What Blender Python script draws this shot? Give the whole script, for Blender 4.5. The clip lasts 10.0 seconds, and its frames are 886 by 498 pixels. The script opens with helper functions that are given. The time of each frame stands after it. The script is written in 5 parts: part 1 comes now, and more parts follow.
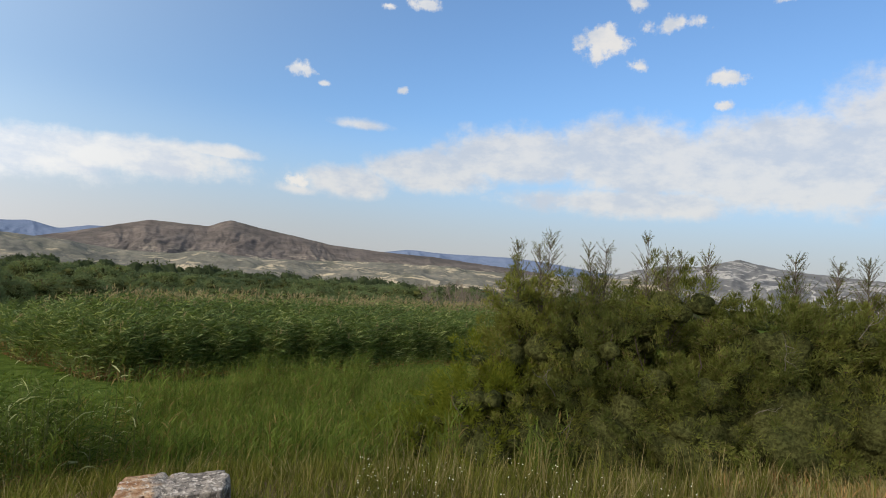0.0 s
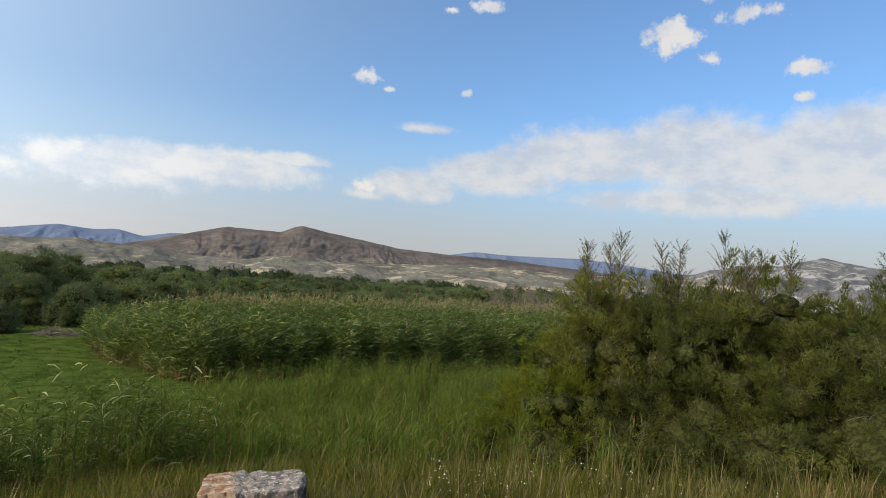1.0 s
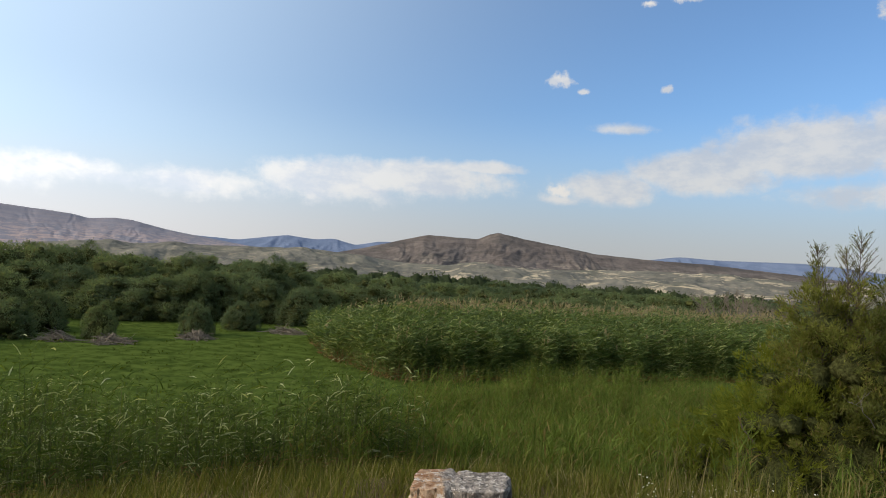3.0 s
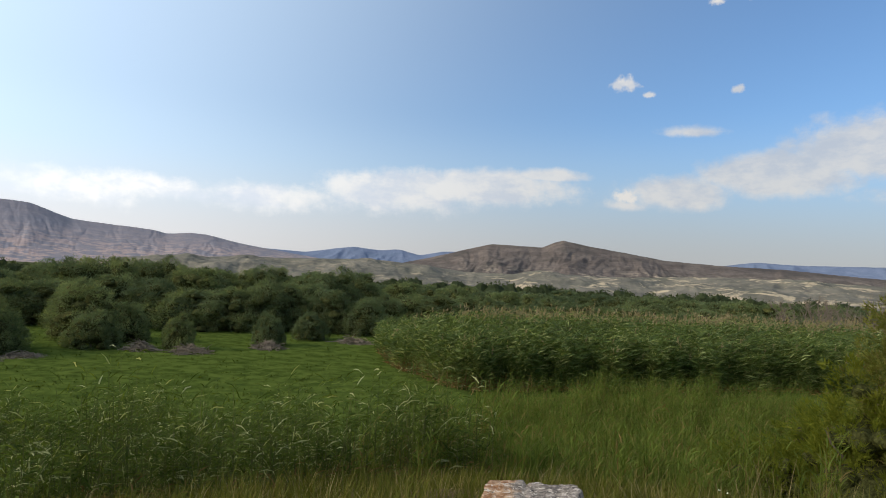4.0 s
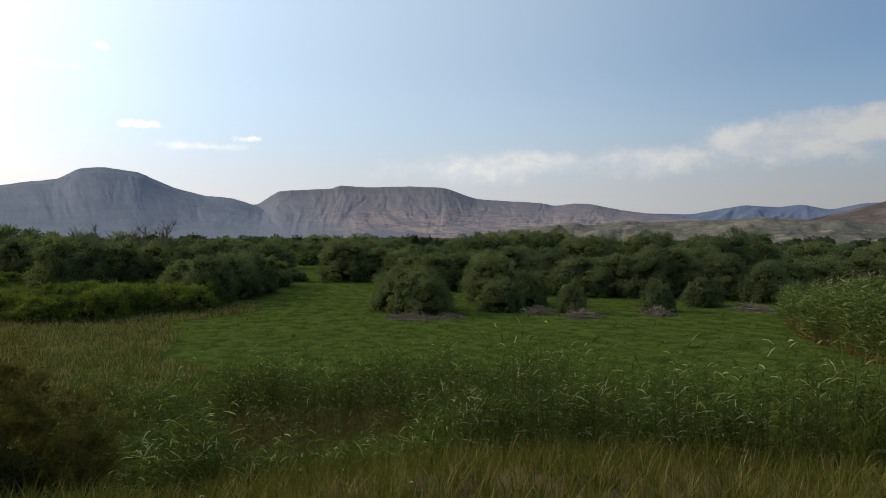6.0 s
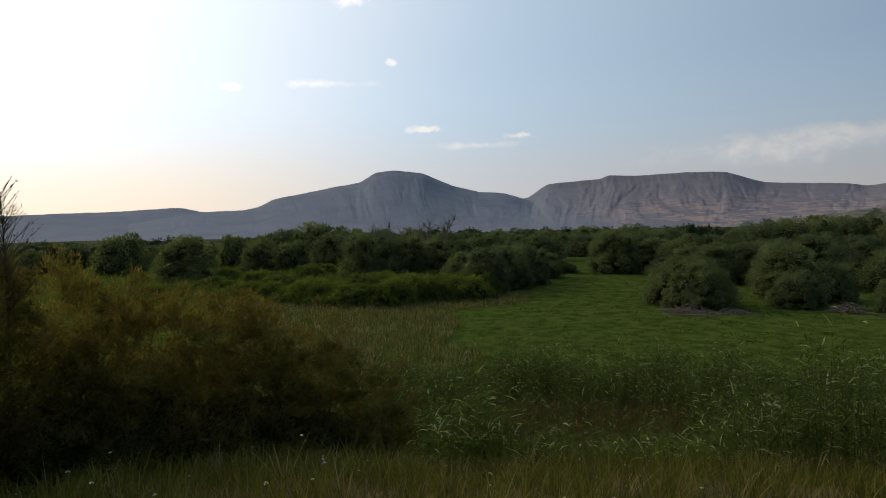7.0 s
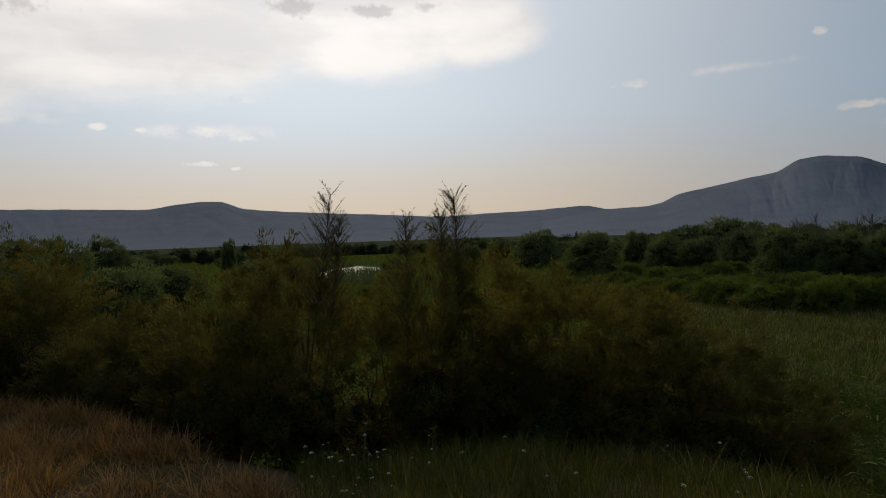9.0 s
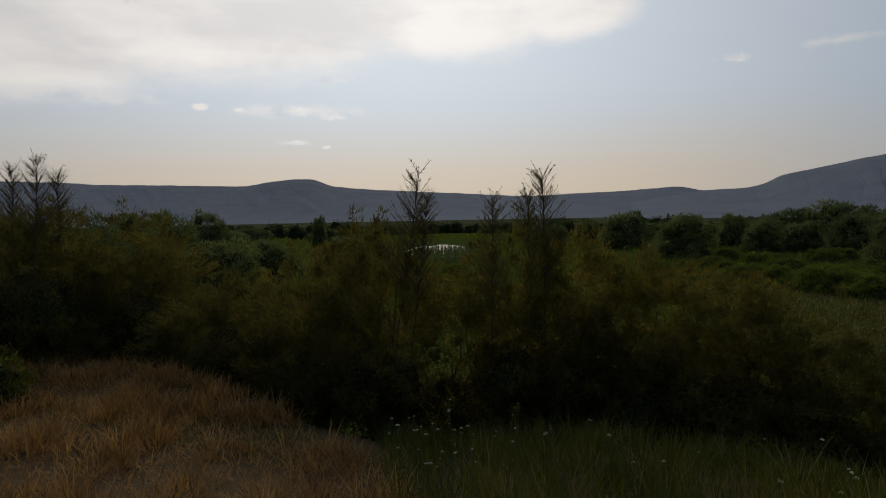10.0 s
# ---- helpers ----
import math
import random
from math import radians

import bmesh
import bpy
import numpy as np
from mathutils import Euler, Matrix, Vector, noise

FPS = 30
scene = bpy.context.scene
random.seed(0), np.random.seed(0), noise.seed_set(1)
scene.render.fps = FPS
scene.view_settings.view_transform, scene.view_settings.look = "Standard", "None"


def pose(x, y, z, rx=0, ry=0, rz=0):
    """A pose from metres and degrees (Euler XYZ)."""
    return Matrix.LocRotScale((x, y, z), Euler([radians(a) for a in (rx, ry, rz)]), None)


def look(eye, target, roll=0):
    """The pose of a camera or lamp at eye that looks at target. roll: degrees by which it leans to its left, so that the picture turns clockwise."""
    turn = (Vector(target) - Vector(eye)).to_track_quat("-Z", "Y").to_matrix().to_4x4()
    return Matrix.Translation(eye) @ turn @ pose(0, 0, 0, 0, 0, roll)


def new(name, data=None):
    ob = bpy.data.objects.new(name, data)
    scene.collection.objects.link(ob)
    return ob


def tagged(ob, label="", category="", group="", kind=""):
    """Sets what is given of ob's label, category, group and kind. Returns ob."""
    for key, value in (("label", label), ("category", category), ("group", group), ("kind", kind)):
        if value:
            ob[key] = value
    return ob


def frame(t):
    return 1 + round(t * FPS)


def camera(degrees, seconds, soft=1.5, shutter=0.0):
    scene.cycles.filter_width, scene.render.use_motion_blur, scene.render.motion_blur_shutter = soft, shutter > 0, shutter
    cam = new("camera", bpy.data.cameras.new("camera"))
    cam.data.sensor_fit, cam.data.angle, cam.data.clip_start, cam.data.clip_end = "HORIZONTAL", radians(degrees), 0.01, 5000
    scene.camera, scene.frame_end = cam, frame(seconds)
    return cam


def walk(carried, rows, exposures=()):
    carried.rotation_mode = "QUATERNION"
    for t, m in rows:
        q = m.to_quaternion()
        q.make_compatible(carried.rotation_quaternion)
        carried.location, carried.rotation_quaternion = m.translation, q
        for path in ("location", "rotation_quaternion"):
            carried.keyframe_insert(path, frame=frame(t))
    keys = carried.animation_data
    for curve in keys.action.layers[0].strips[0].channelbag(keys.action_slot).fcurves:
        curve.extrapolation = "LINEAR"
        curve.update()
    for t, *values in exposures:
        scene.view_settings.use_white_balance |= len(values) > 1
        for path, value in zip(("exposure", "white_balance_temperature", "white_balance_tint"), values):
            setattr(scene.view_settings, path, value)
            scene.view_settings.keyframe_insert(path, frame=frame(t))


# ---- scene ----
# ---- camera: a hand-held pan, the phone held a little in front of the turning body ----
cam = camera(69.3, 10.0, soft=1.0)
EYE, ARM = 1.6, 0.16
TURNS = [  # seconds, yaw, pitch, roll
    (0.0, -0.00, 2.54, 4.33),
    (0.5, 3.20, 2.93, 3.79),
    (1.0, 5.92, 2.34, 3.79),
    (1.5, 13.15, 2.76, 3.84),
    (2.0, 18.98, 2.36, 3.98),
    (3.5, 25.36, 1.83, 3.49),
    (4.0, 28.99, 2.23, 3.05),
    (4.5, 33.93, 1.90, 2.33),
    (5.0, 47.36, 0.91, 1.79),
    (5.2, 51.12, 1.28, 0.99),
    (6.3, 68.16, -2.67, -0.30),
    (6.5, 73.36, -2.58, -0.70),
    (7.0, 85.84, -2.18, -1.43),
    (7.5, 98.49, -1.64, -2.61),
    (8.0, 106.54, -1.34, -3.05),
    (8.5, 115.21, -2.01, -1.54),
    (9.0, 120.73, -1.48, -1.93),
    (9.5, 125.37, -1.80, -2.01),
    (10.0, 128.31, -3.14, -1.07),
]


def held(yaw, pitch, roll):
    a = radians(yaw)
    return pose(-ARM * math.sin(a), ARM * math.cos(a), EYE, 0, 0, yaw) @ pose(0, 0, 0, 90 + pitch) @ pose(0, 0, 0, 0, 0, roll)


EXPOSURES = [(0.0, -0.3), (3.5, -0.42), (4.5, -0.5), (5.2, -0.72), (6.3, -1.02), (7.0, -1.36), (7.5, -1.66), (8.0, -1.87), (8.5, -2.06), (10.0, -2.26)]
walk(cam, [(t, held(*turn)) for t, *turn in TURNS], EXPOSURES)

# ---- sky and sun ----
SUN_AZ, SUN_EL = 133.0, 27.0  # degrees to the left of the y axis, and up


def bearing(az, r, z=0.0):
    """The place at a bearing (degrees to the left of the y axis) and a distance."""
    a = radians(az)
    return Vector((-r * math.sin(a), r * math.cos(a), z))


class Nodes:
    """Short calls for building a node tree."""

    def __init__(self, tree):
        self.tree = tree
        tree.nodes.clear()

    def put(self, value, socket):
        if isinstance(value, bpy.types.NodeSocket):
            self.tree.links.new(value, socket)
        elif value is not None:
            if isinstance(value, (tuple, list)) and socket.type == "RGBA" and len(value) == 3:
                value = (*value, 1.0)
            socket.default_value = value

    def node(self, kind):
        return self.tree.nodes.new(kind)

    def math(self, op, a, b=None, c=None, clamp=False):
        n = self.node("ShaderNodeMath")
        n.operation, n.use_clamp = op, clamp
        for socket, value in zip(n.inputs, (a, b, c)):
            self.put(value, socket)
        return n.outputs[0]

    def vec(self, op, a, b=None):
        n = self.node("ShaderNodeVectorMath")
        n.operation = op
        self.put(a, n.inputs[0])
        self.put(b, n.inputs[1])
        return n.outputs["Value"] if op in ("LENGTH", "DOT_PRODUCT") else n.outputs[0]

    def mix(self, fac, a, b, blend="MIX"):
        n = self.node("ShaderNodeMix")
        n.data_type, n.blend_type = "RGBA", blend
        self.put(fac, n.inputs[0])
        self.put(a, n.inputs[6])
        self.put(b, n.inputs[7])
        return n.outputs[2]

    def ramp(self, value, lo, hi, smooth=True, a=0.0, b=1.0):
        n = self.node("ShaderNodeMapRange")
        n.interpolation_type = "SMOOTHSTEP" if smooth else "LINEAR"
        for socket, v in zip(n.inputs, (value, lo, hi, a, b)):
            self.put(v, socket)
        return n.outputs[0]

    def noise(self, vector, scale, detail=4.0, rough=0.55, distort=0.0):
        n = self.node("ShaderNodeTexNoise")
        self.put(vector, n.inputs["Vector"])
        n.inputs["Scale"].default_value = scale
        n.inputs["Detail"].default_value = detail
        n.inputs["Roughness"].default_value = rough
        n.inputs["Distortion"].default_value = distort
        return n.outputs[0]


world = bpy.data.worlds.new("sky")
scene.world = world
world.use_nodes = True
W = Nodes(world.node_tree)
sky = W.node("ShaderNodeTexSky")
sky.sky_type, sky.sun_disc, sky.sun_elevation, sky.sun_rotation = "NISHITA", False, radians(SUN_EL), radians(-SUN_AZ)
sky.altitude, sky.air_density, sky.dust_density, sky.ozone_density = 500, 1.0, 2.5, 2.0
way = W.node("ShaderNodeTexCoord").outputs["Generated"]
sep = W.node("ShaderNodeSeparateXYZ")
W.put(way, sep.inputs[0])
az = W.math("MULTIPLY", W.math("ARCTAN2", W.math("MULTIPLY", sep.outputs[0], -1.0), sep.outputs[1]), 180 / math.pi)
el = W.math("MULTIPLY", W.math("ARCSINE", sep.outputs[2]), 180 / math.pi)
comb = W.node("ShaderNodeCombineXYZ")
W.put(az, comb.inputs[0])
W.put(el, comb.inputs[1])
dome = comb.outputs[0]
stretched = W.vec("MULTIPLY", dome, (0.55, 1.0, 1.0))


def banks(clouds):
    """The greatest of a set of clouds: bearing, height, half width, reach upwards, reach downwards, strength."""
    at = W.node("ShaderNodeSeparateXYZ")
    W.put(dome, at.inputs[0])
    total = None
    for a, e, w, up, down, s in clouds:
        across = W.math("MULTIPLY_ADD", at.outputs[0], 1 / w, -a / w)
        over = W.math("MULTIPLY_ADD", at.outputs[1], 1 / up, -e / up)
        under = W.math("MULTIPLY_ADD", at.outputs[1], -1 / down, e / down)
        high = W.math("MAXIMUM", over, under)
        far = W.math("SQRT", W.math("MULTIPLY_ADD", across, across, W.math("MULTIPLY", high, high)))
        one = W.math("MULTIPLY_ADD", far, -s, s)
        total = one if total is None else W.math("MAXIMUM", total, one)
    return total


# small fair-weather puffs with crisp edges
puffs = banks([
    (13.2, 7.3, 1.5, 1.0, 0.6, 1.1), (-12.9, 20.9, 2.4, 1.5, 1.8, 1.3), (-15.8, 18.9, 1.2, 0.7, 0.6, 1.0), (-23.1, 17.8, 2.0, 0.8, 0.7, 1.0), (-23.2, 15.6, 1.0, 0.5, 0.4, 0.7),
    (-18.4, 22.0, 2.8, 0.8, 0.7, 0.75), (-15.6, 23.8, 1.3, 0.9, 0.9, 0.8), (13.9, 16.9, 1.5, 0.9, 0.8, 1.1), (11.7, 15.9, 0.9, 0.35, 0.35, 0.9), (4.8, 16.1, 0.7, 0.45, 0.4, 0.9),
    (3.4, 23.2, 1.6, 0.8, 0.6, 1.0), (6.6, 22.8, 1.0, 0.4, 0.3, 0.6), (-27.6, 23.3, 1.0, 0.6, 0.5, 0.8), (90.2, 14.1, 0.9, 0.5, 0.4, 1.0), (93.0, 18.9, 2.0, 1.0, 0.9, 0.9),
    (103.9, 11.9, 1.3, 0.5, 0.4, 0.9), (105.5, 11.8, 0.5, 0.3, 0.25, 0.9), (148.8, 9.15, 0.9, 0.4, 0.3, 0.9), (145.6, 9.0, 0.7, 0.3, 0.3, 0.9),
    (141.2, 9.0, 2.0, 0.45, 0.4, 0.9), (137.4, 8.5, 1.5, 0.5, 0.35, 0.9), (137.5, 11.6, 2.6, 0.6, 0.5, 0.7), (141.1, 6.3, 1.5, 0.3, 0.22, 0.8), (138.3, 5.95, 0.6, 0.22, 0.2, 0.7),
    (87.4, 8.4, 2.2, 0.4, 0.35, 0.8), (78.9, 7.7, 1.4, 0.3, 0.3, 0.6),
])
# long banks low in the sky, with sharp tops and soft undersides
masses = banks([
    (9.5, 7.6, 5.8, 2.3, 1.5, 1.3), (1.5, 9.3, 7.5, 2.4, 2.2, 1.4), (-6.0, 10.6, 9.0, 3.7, 2.4, 1.5), (-17.0, 10.8, 11.0, 4.3, 3.4, 1.6), (-28.0, 11.0, 12.0, 4.8, 5.0, 1.6), (-38.0, 12.5, 10.0, 7.0, 6.0, 1.6),
    (-16.0, 7.6, 13.0, 1.6, 1.7, 1.2), (13.4, 6.7, 2.6, 0.9, 0.6, 1.0), (8.0, 12.8, 2.8, 0.75, 0.5, 0.9),
    (27.0, 8.0, 11.5, 1.7, 2.2, 1.2), (33.0, 7.4, 9.0, 1.6, 2.6, 1.1), (19.5, 9.0, 4.0, 0.8, 0.5, 1.0), (45.0, 6.0, 9.0, 1.4, 1.6, 0.8), (54.0, 6.0, 8.0, 1.2, 1.4, 0.7), (61.0, 5.4, 7.0, 1.4, 1.6, 0.6),
    (82.5, 6.9, 5.0, 0.5, 0.5, 0.6), (96.5, 12.3, 5.0, 0.5, 0.4, 0.5), (141.5, 8.9, 6.0, 0.7, 0.6, 0.6), (158.0, 9.5, 6.0, 0.8, 0.6, 0.7),
])
# the wide bright sheet round the sun
sheet = banks([
    (127.0, 17.6, 13.5, 8.0, 5.2, 1.4), (148.0, 16.5, 20.0, 8.0, 6.0, 1.3), (164.0, 13.5, 14.0, 8.0, 5.5, 1.2), (117.5, 17.2, 7.0, 4.0, 3.8, 1.2), (135.0, 32.0, 40.0, 12.0, 14.0, 1.2),
])
rough = W.noise(dome, 0.5, 8.0, 0.64)
broad = W.noise(stretched, 0.17, 7.0, 0.6)
puff_mask = W.ramp(W.math("MULTIPLY_ADD", W.math("SUBTRACT", rough, 0.5), 3.0, puffs), 0.05, 0.65)
mass_mask = W.ramp(W.math("MULTIPLY_ADD", W.math("SUBTRACT", broad, 0.47), 1.6, W.math("MULTIPLY_ADD", W.math("SUBTRACT", rough, 0.5), 1.1, masses)), 0.0, 0.7)
sheet_mask = W.ramp(W.math("MULTIPLY_ADD", W.math("SUBTRACT", broad, 0.42), 1.0, sheet), 0.0, 0.6)
folds = W.ramp(W.noise(W.vec("ADD", stretched, (0.0, 0.9, 3.0)), 0.45, 6.0, 0.62), 0.36, 0.62)
# thin high haze, brighter towards the sun
to_sun = W.vec("DOT_PRODUCT", W.vec("NORMALIZE", way), tuple(bearing(SUN_AZ, math.cos(radians(SUN_EL)), math.sin(radians(SUN_EL)))))
veil = W.ramp(to_sun, -0.5, 0.6)
near_sun = W.math("POWER", W.ramp(to_sun, 0.32, 1.0, False), 2.4)
light = W.math("MULTIPLY_ADD", near_sun, 20.5, W.math("MULTIPLY_ADD", veil, 8.0, 7.4))
low_haze = W.ramp(el, 15.0, 2.0, a=0.0, b=0.85)
warm_low = W.mix(W.ramp(near_sun, 0.05, 0.62), (1.02, 1.01, 1.025), (1.18, 0.995, 0.79))
haze_tint = W.mix(W.ramp(el, 1.0, 10.0), warm_low, W.mix(W.ramp(near_sun, 0.08, 0.5), (0.79, 0.965, 1.13), (0.92, 0.99, 1.07)))
haze = W.vec("SCALE", haze_tint)
W.put(W.math("MULTIPLY", light, W.ramp(el, 2.0, 12.0, a=0.86, b=1.0)), haze.node.inputs["Scale"])
blue = W.mix(1.0, sky.outputs[0], (1.58, 2.02, 2.38), "MULTIPLY")
hazy = W.mix(W.math("MULTIPLY_ADD", veil, 0.66, W.math("MULTIPLY_ADD", near_sun, 0.2, 0.04)), blue, haze)
hazy = W.mix(low_haze, hazy, haze)
white = W.vec("SCALE", W.mix(folds, (0.88, 0.94, 1.04), (1.16, 1.14, 1.11)))
W.put(W.math("MULTIPLY_ADD", near_sun, 4.5, W.math("MULTIPLY_ADD", light, 0.82, 2.1)), white.node.inputs["Scale"])
soft_folds = W.ramp(W.noise(W.vec("MULTIPLY", dome, (0.35, 1.0, 1.0)), 0.16, 6.0, 0.55), 0.35, 0.65)
sheet_white = W.vec("SCALE", W.mix(soft_folds, (1.04, 1.0, 0.98), (1.36, 1.29, 1.22)))
W.put(light, sheet_white.node.inputs["Scale"])
tint = W.mix(W.math("MULTIPLY", sheet_mask, 0.9), hazy, sheet_white)
# grey scraps before the bright sheet
scraps = banks([(133.0, 19.2, 2.8, 1.0, 1.0, 1.0), (126.5, 19.0, 2.6, 0.6, 0.6, 0.9), (121.0, 19.3, 1.6, 0.5, 0.5, 0.8), (155.0, 17.5, 5.0, 0.9, 0.9, 0.9)])
scrap_mask = W.ramp(W.math("MULTIPLY_ADD", W.math("SUBTRACT", rough, 0.5), 3.0, scraps), 0.1, 0.7)
tint = W.mix(W.math("MULTIPLY", scrap_mask, 0.5), tint, W.vec("MULTIPLY", sheet_white, (0.5, 0.5, 0.53)))
tint = W.mix(W.math("MULTIPLY", mass_mask, 0.85), tint, white)
tint = W.mix(W.math("MULTIPLY", puff_mask, 0.92), tint, W.vec("MULTIPLY", white, (1.08, 1.06, 1.03)))
back = W.node("ShaderNodeBackground")
W.put(tint, back.inputs[0])
back.inputs[1].default_value = 0.1
W.put(back.outputs[0], W.node("ShaderNodeOutputWorld").inputs[0])

sun = new("sun", bpy.data.lights.new("sun", "SUN"))
sun.data.energy, sun.data.angle, sun.data.color = 3.4, radians(5.0), (1.0, 0.91, 0.76)
sun.matrix_world = look(bearing(SUN_AZ, 60, 60 * math.tan(radians(SUN_EL))), (0, 0, 0))


# ---- materials ----
def leafy(name, dark, light, accent=None, share=0.0, glow=0.3, rough=0.6, scale=0.6, gloss=0.06, grain=0.65):
    """Foliage: colour varies leaf by leaf and in drifts; some light passes through."""
    m = bpy.data.materials.new(name)
    m.use_nodes = True
    N = Nodes(m.node_tree)
    pick = N.node("ShaderNodeNewGeometry").outputs["Random Per Island"]
    place = N.node("ShaderNodeTexCoord").outputs["Object"]
    drift = N.ramp(N.noise(place, scale, 3.0), 0.3, 0.7)
    base = N.mix(N.math("MULTIPLY_ADD", pick, grain, N.math("MULTIPLY", drift, 1.05 - grain), clamp=True), dark, light)
    if accent:
        base = N.mix(N.math("MULTIPLY", N.math("GREATER_THAN", N.math("FRACT", N.math("MULTIPLY", pick, 17.3)), 1 - share), N.math("MULTIPLY_ADD", drift, 0.6, 0.4)), base, accent)
    each = N.node("ShaderNodeObjectInfo").outputs["Random"]
    base = N.mix(each, N.mix(1.0, base, (0.78, 0.82, 0.90), "MULTIPLY"), N.mix(1.0, base, (1.22, 1.16, 1.0), "MULTIPLY"))
    p = N.node("ShaderNodeBsdfPrincipled")
    N.put(base, p.inputs["Base Color"])
    p.inputs["Roughness"].default_value = rough
    p.inputs["Specular IOR Level"].default_value = gloss
    tr = N.node("ShaderNodeBsdfTranslucent")
    N.put(N.mix(1.0, base, (1.15, 1.1, 0.55), "MULTIPLY"), tr.inputs[0])
    mixed = N.node("ShaderNodeMixShader")
    mixed.inputs[0].default_value = glow
    N.put(p.outputs[0], mixed.inputs[1])
    N.put(tr.outputs[0], mixed.inputs[2])
    N.put(mixed.outputs[0], N.node("ShaderNodeOutputMaterial").inputs[0])
    return m


def matte(name, build, rough=0.9, bump=0.0, bump_scale=4.0, distance=0.05, gloss=0.02):
    """A rough surface; build(N, place) gives its colour."""
    m = bpy.data.materials.new(name)
    m.use_nodes = True
    N = Nodes(m.node_tree)
    place = N.node("ShaderNodeTexCoord").outputs["Object"]
    p = N.node("ShaderNodeBsdfPrincipled")
    N.put(build(N, place), p.inputs["Base Color"])
    p.inputs["Roughness"].default_value = rough
    p.inputs["Specular IOR Level"].default_value = gloss
    if bump:
        b = N.node("ShaderNodeBump")
        b.inputs["Strength"].default_value = bump
        b.inputs["Distance"].default_value = distance
        N.put(N.noise(place, bump_scale, 6.0, 0.65), b.inputs["Height"])
        N.put(b.outputs[0], p.inputs["Normal"])
    N.put(p.outputs[0], N.node("ShaderNodeOutputMaterial").inputs[0])
    return m


def ground_colour(N, place):
    at = N.node("ShaderNodeSeparateXYZ")
    N.put(place, at.inputs[0])
    fine, wide = N.noise(place, 9.0, 5.0, 0.7), N.noise(place, 0.35, 4.0)
    earth = N.mix(fine, (0.07, 0.045, 0.026), (0.20, 0.135, 0.075))
    bank = N.mix(N.ramp(wide, 0.45, 0.7), earth, N.mix(fine, (0.035, 0.038, 0.012), (0.085, 0.082, 0.03)))
    mead = N.mix(N.ramp(N.noise(place, 1.3, 5.0, 0.65), 0.35, 0.65), (0.036, 0.053, 0.010), (0.074, 0.097, 0.019))
    low = N.mix(N.ramp(at.outputs[2], -2.2, -0.6), mead, bank)
    away = N.ramp(N.vec("LENGTH", place), 150.0, 500.0)
    plain = N.mix(N.ramp(N.noise(place, 0.012, 6.0, 0.6), 0.4, 0.6), (0.040, 0.050, 0.022), (0.095, 0.095, 0.048))
    return N.mix(away, low, plain)


GROUND = matte("ground", ground_colour, 1.0, 0.5, 12.0, 0.03, 0.0)
# Pale accent: glints on the reed leaves, put into the colour.
REED_LEAF = leafy("reed leaf", (0.034, 0.062, 0.021), (0.122, 0.164, 0.052), (0.28, 0.31, 0.14), 0.18, 0.45, 0.5, 0.6, 0.10)
REED_STALK = leafy("reed stalk", (0.05, 0.062, 0.017), (0.11, 0.11, 0.04), None, 0, 0.1)
REED_PLUME = leafy("reed plume", (0.17, 0.135, 0.09), (0.28, 0.235, 0.155), None, 0, 0.4, 0.8)
REED_DRY = leafy("dry reed", (0.11, 0.062, 0.025), (0.25, 0.155, 0.065), None, 0, 0.25, 0.8)
SEDGE = leafy("sedge", (0.036, 0.064, 0.011), (0.165, 0.205, 0.042), (0.20, 0.14, 0.055), 0.2, 0.4, 0.7, 1.1, 0.02)
# The bright accent colours some fringe leaves as glints of light.
FRINGE = leafy("fringe reed leaf", (0.026, 0.048, 0.009), (0.118, 0.152, 0.032), (0.42, 0.42, 0.22), 0.11, 0.4, 0.7, 0.9, 0.03)
GRASS = leafy("bank grass", (0.044, 0.056, 0.010), (0.135, 0.135, 0.028), (0.22, 0.17, 0.07), 0.18, 0.38, 0.7, 1.5, 0.02)
STRAW = leafy("dry grass", (0.20, 0.10, 0.036), (0.70, 0.40, 0.165), (0.085, 0.046, 0.024), 0.22, 0.35, 0.8, 2.2, 0.02)
PALE_STRAW = leafy("pale straw", (0.12, 0.098, 0.042), (0.30, 0.25, 0.125), None, 0, 0.3, 0.8, 1.5)
MEADOW = leafy("meadow leaf", (0.027, 0.042, 0.008), (0.072, 0.095, 0.018), None, 0, 0.42, 1.0, 0.4, 0.0)
TAMARISK = leafy("tamarisk", (0.045, 0.055, 0.013), (0.188, 0.194, 0.048), (0.16, 0.12, 0.055), 0.10, 0.42, 0.8, 1.6, 0.02, 0.35)
# Tamarisk again, with the brown of backlit foliage put into its leaf colour.
BACKLIT_BROWN = leafy("tamarisk browned for backlight", (0.070, 0.062, 0.020), (0.180, 0.155, 0.050), (0.16, 0.105, 0.04), 0.10, 0.5, 0.8, 1.6, 0.02, 0.35)
WILLOW = leafy("grey green bush", (0.056, 0.078, 0.042), (0.170, 0.205, 0.112), (0.17, 0.14, 0.07), 0.05, 0.5, 0.9, 0.5, 0.0, 0.3)
FARLEAF = leafy("far scrub leaf", (0.038, 0.050, 0.022), (0.090, 0.105, 0.046), None, 0, 0.5, 0.8, 0.1, 0.02)
HERB = leafy("tall herbs", (0.056, 0.084, 0.018), (0.152, 0.186, 0.046), None, 0, 0.45, 0.8, 0.5, 0.02, 0.35)
LIME = leafy("yellow green bush", (0.070, 0.092, 0.012), (0.180, 0.192, 0.032), None, 0, 0.58, 0.8, 0.5, 0.02)
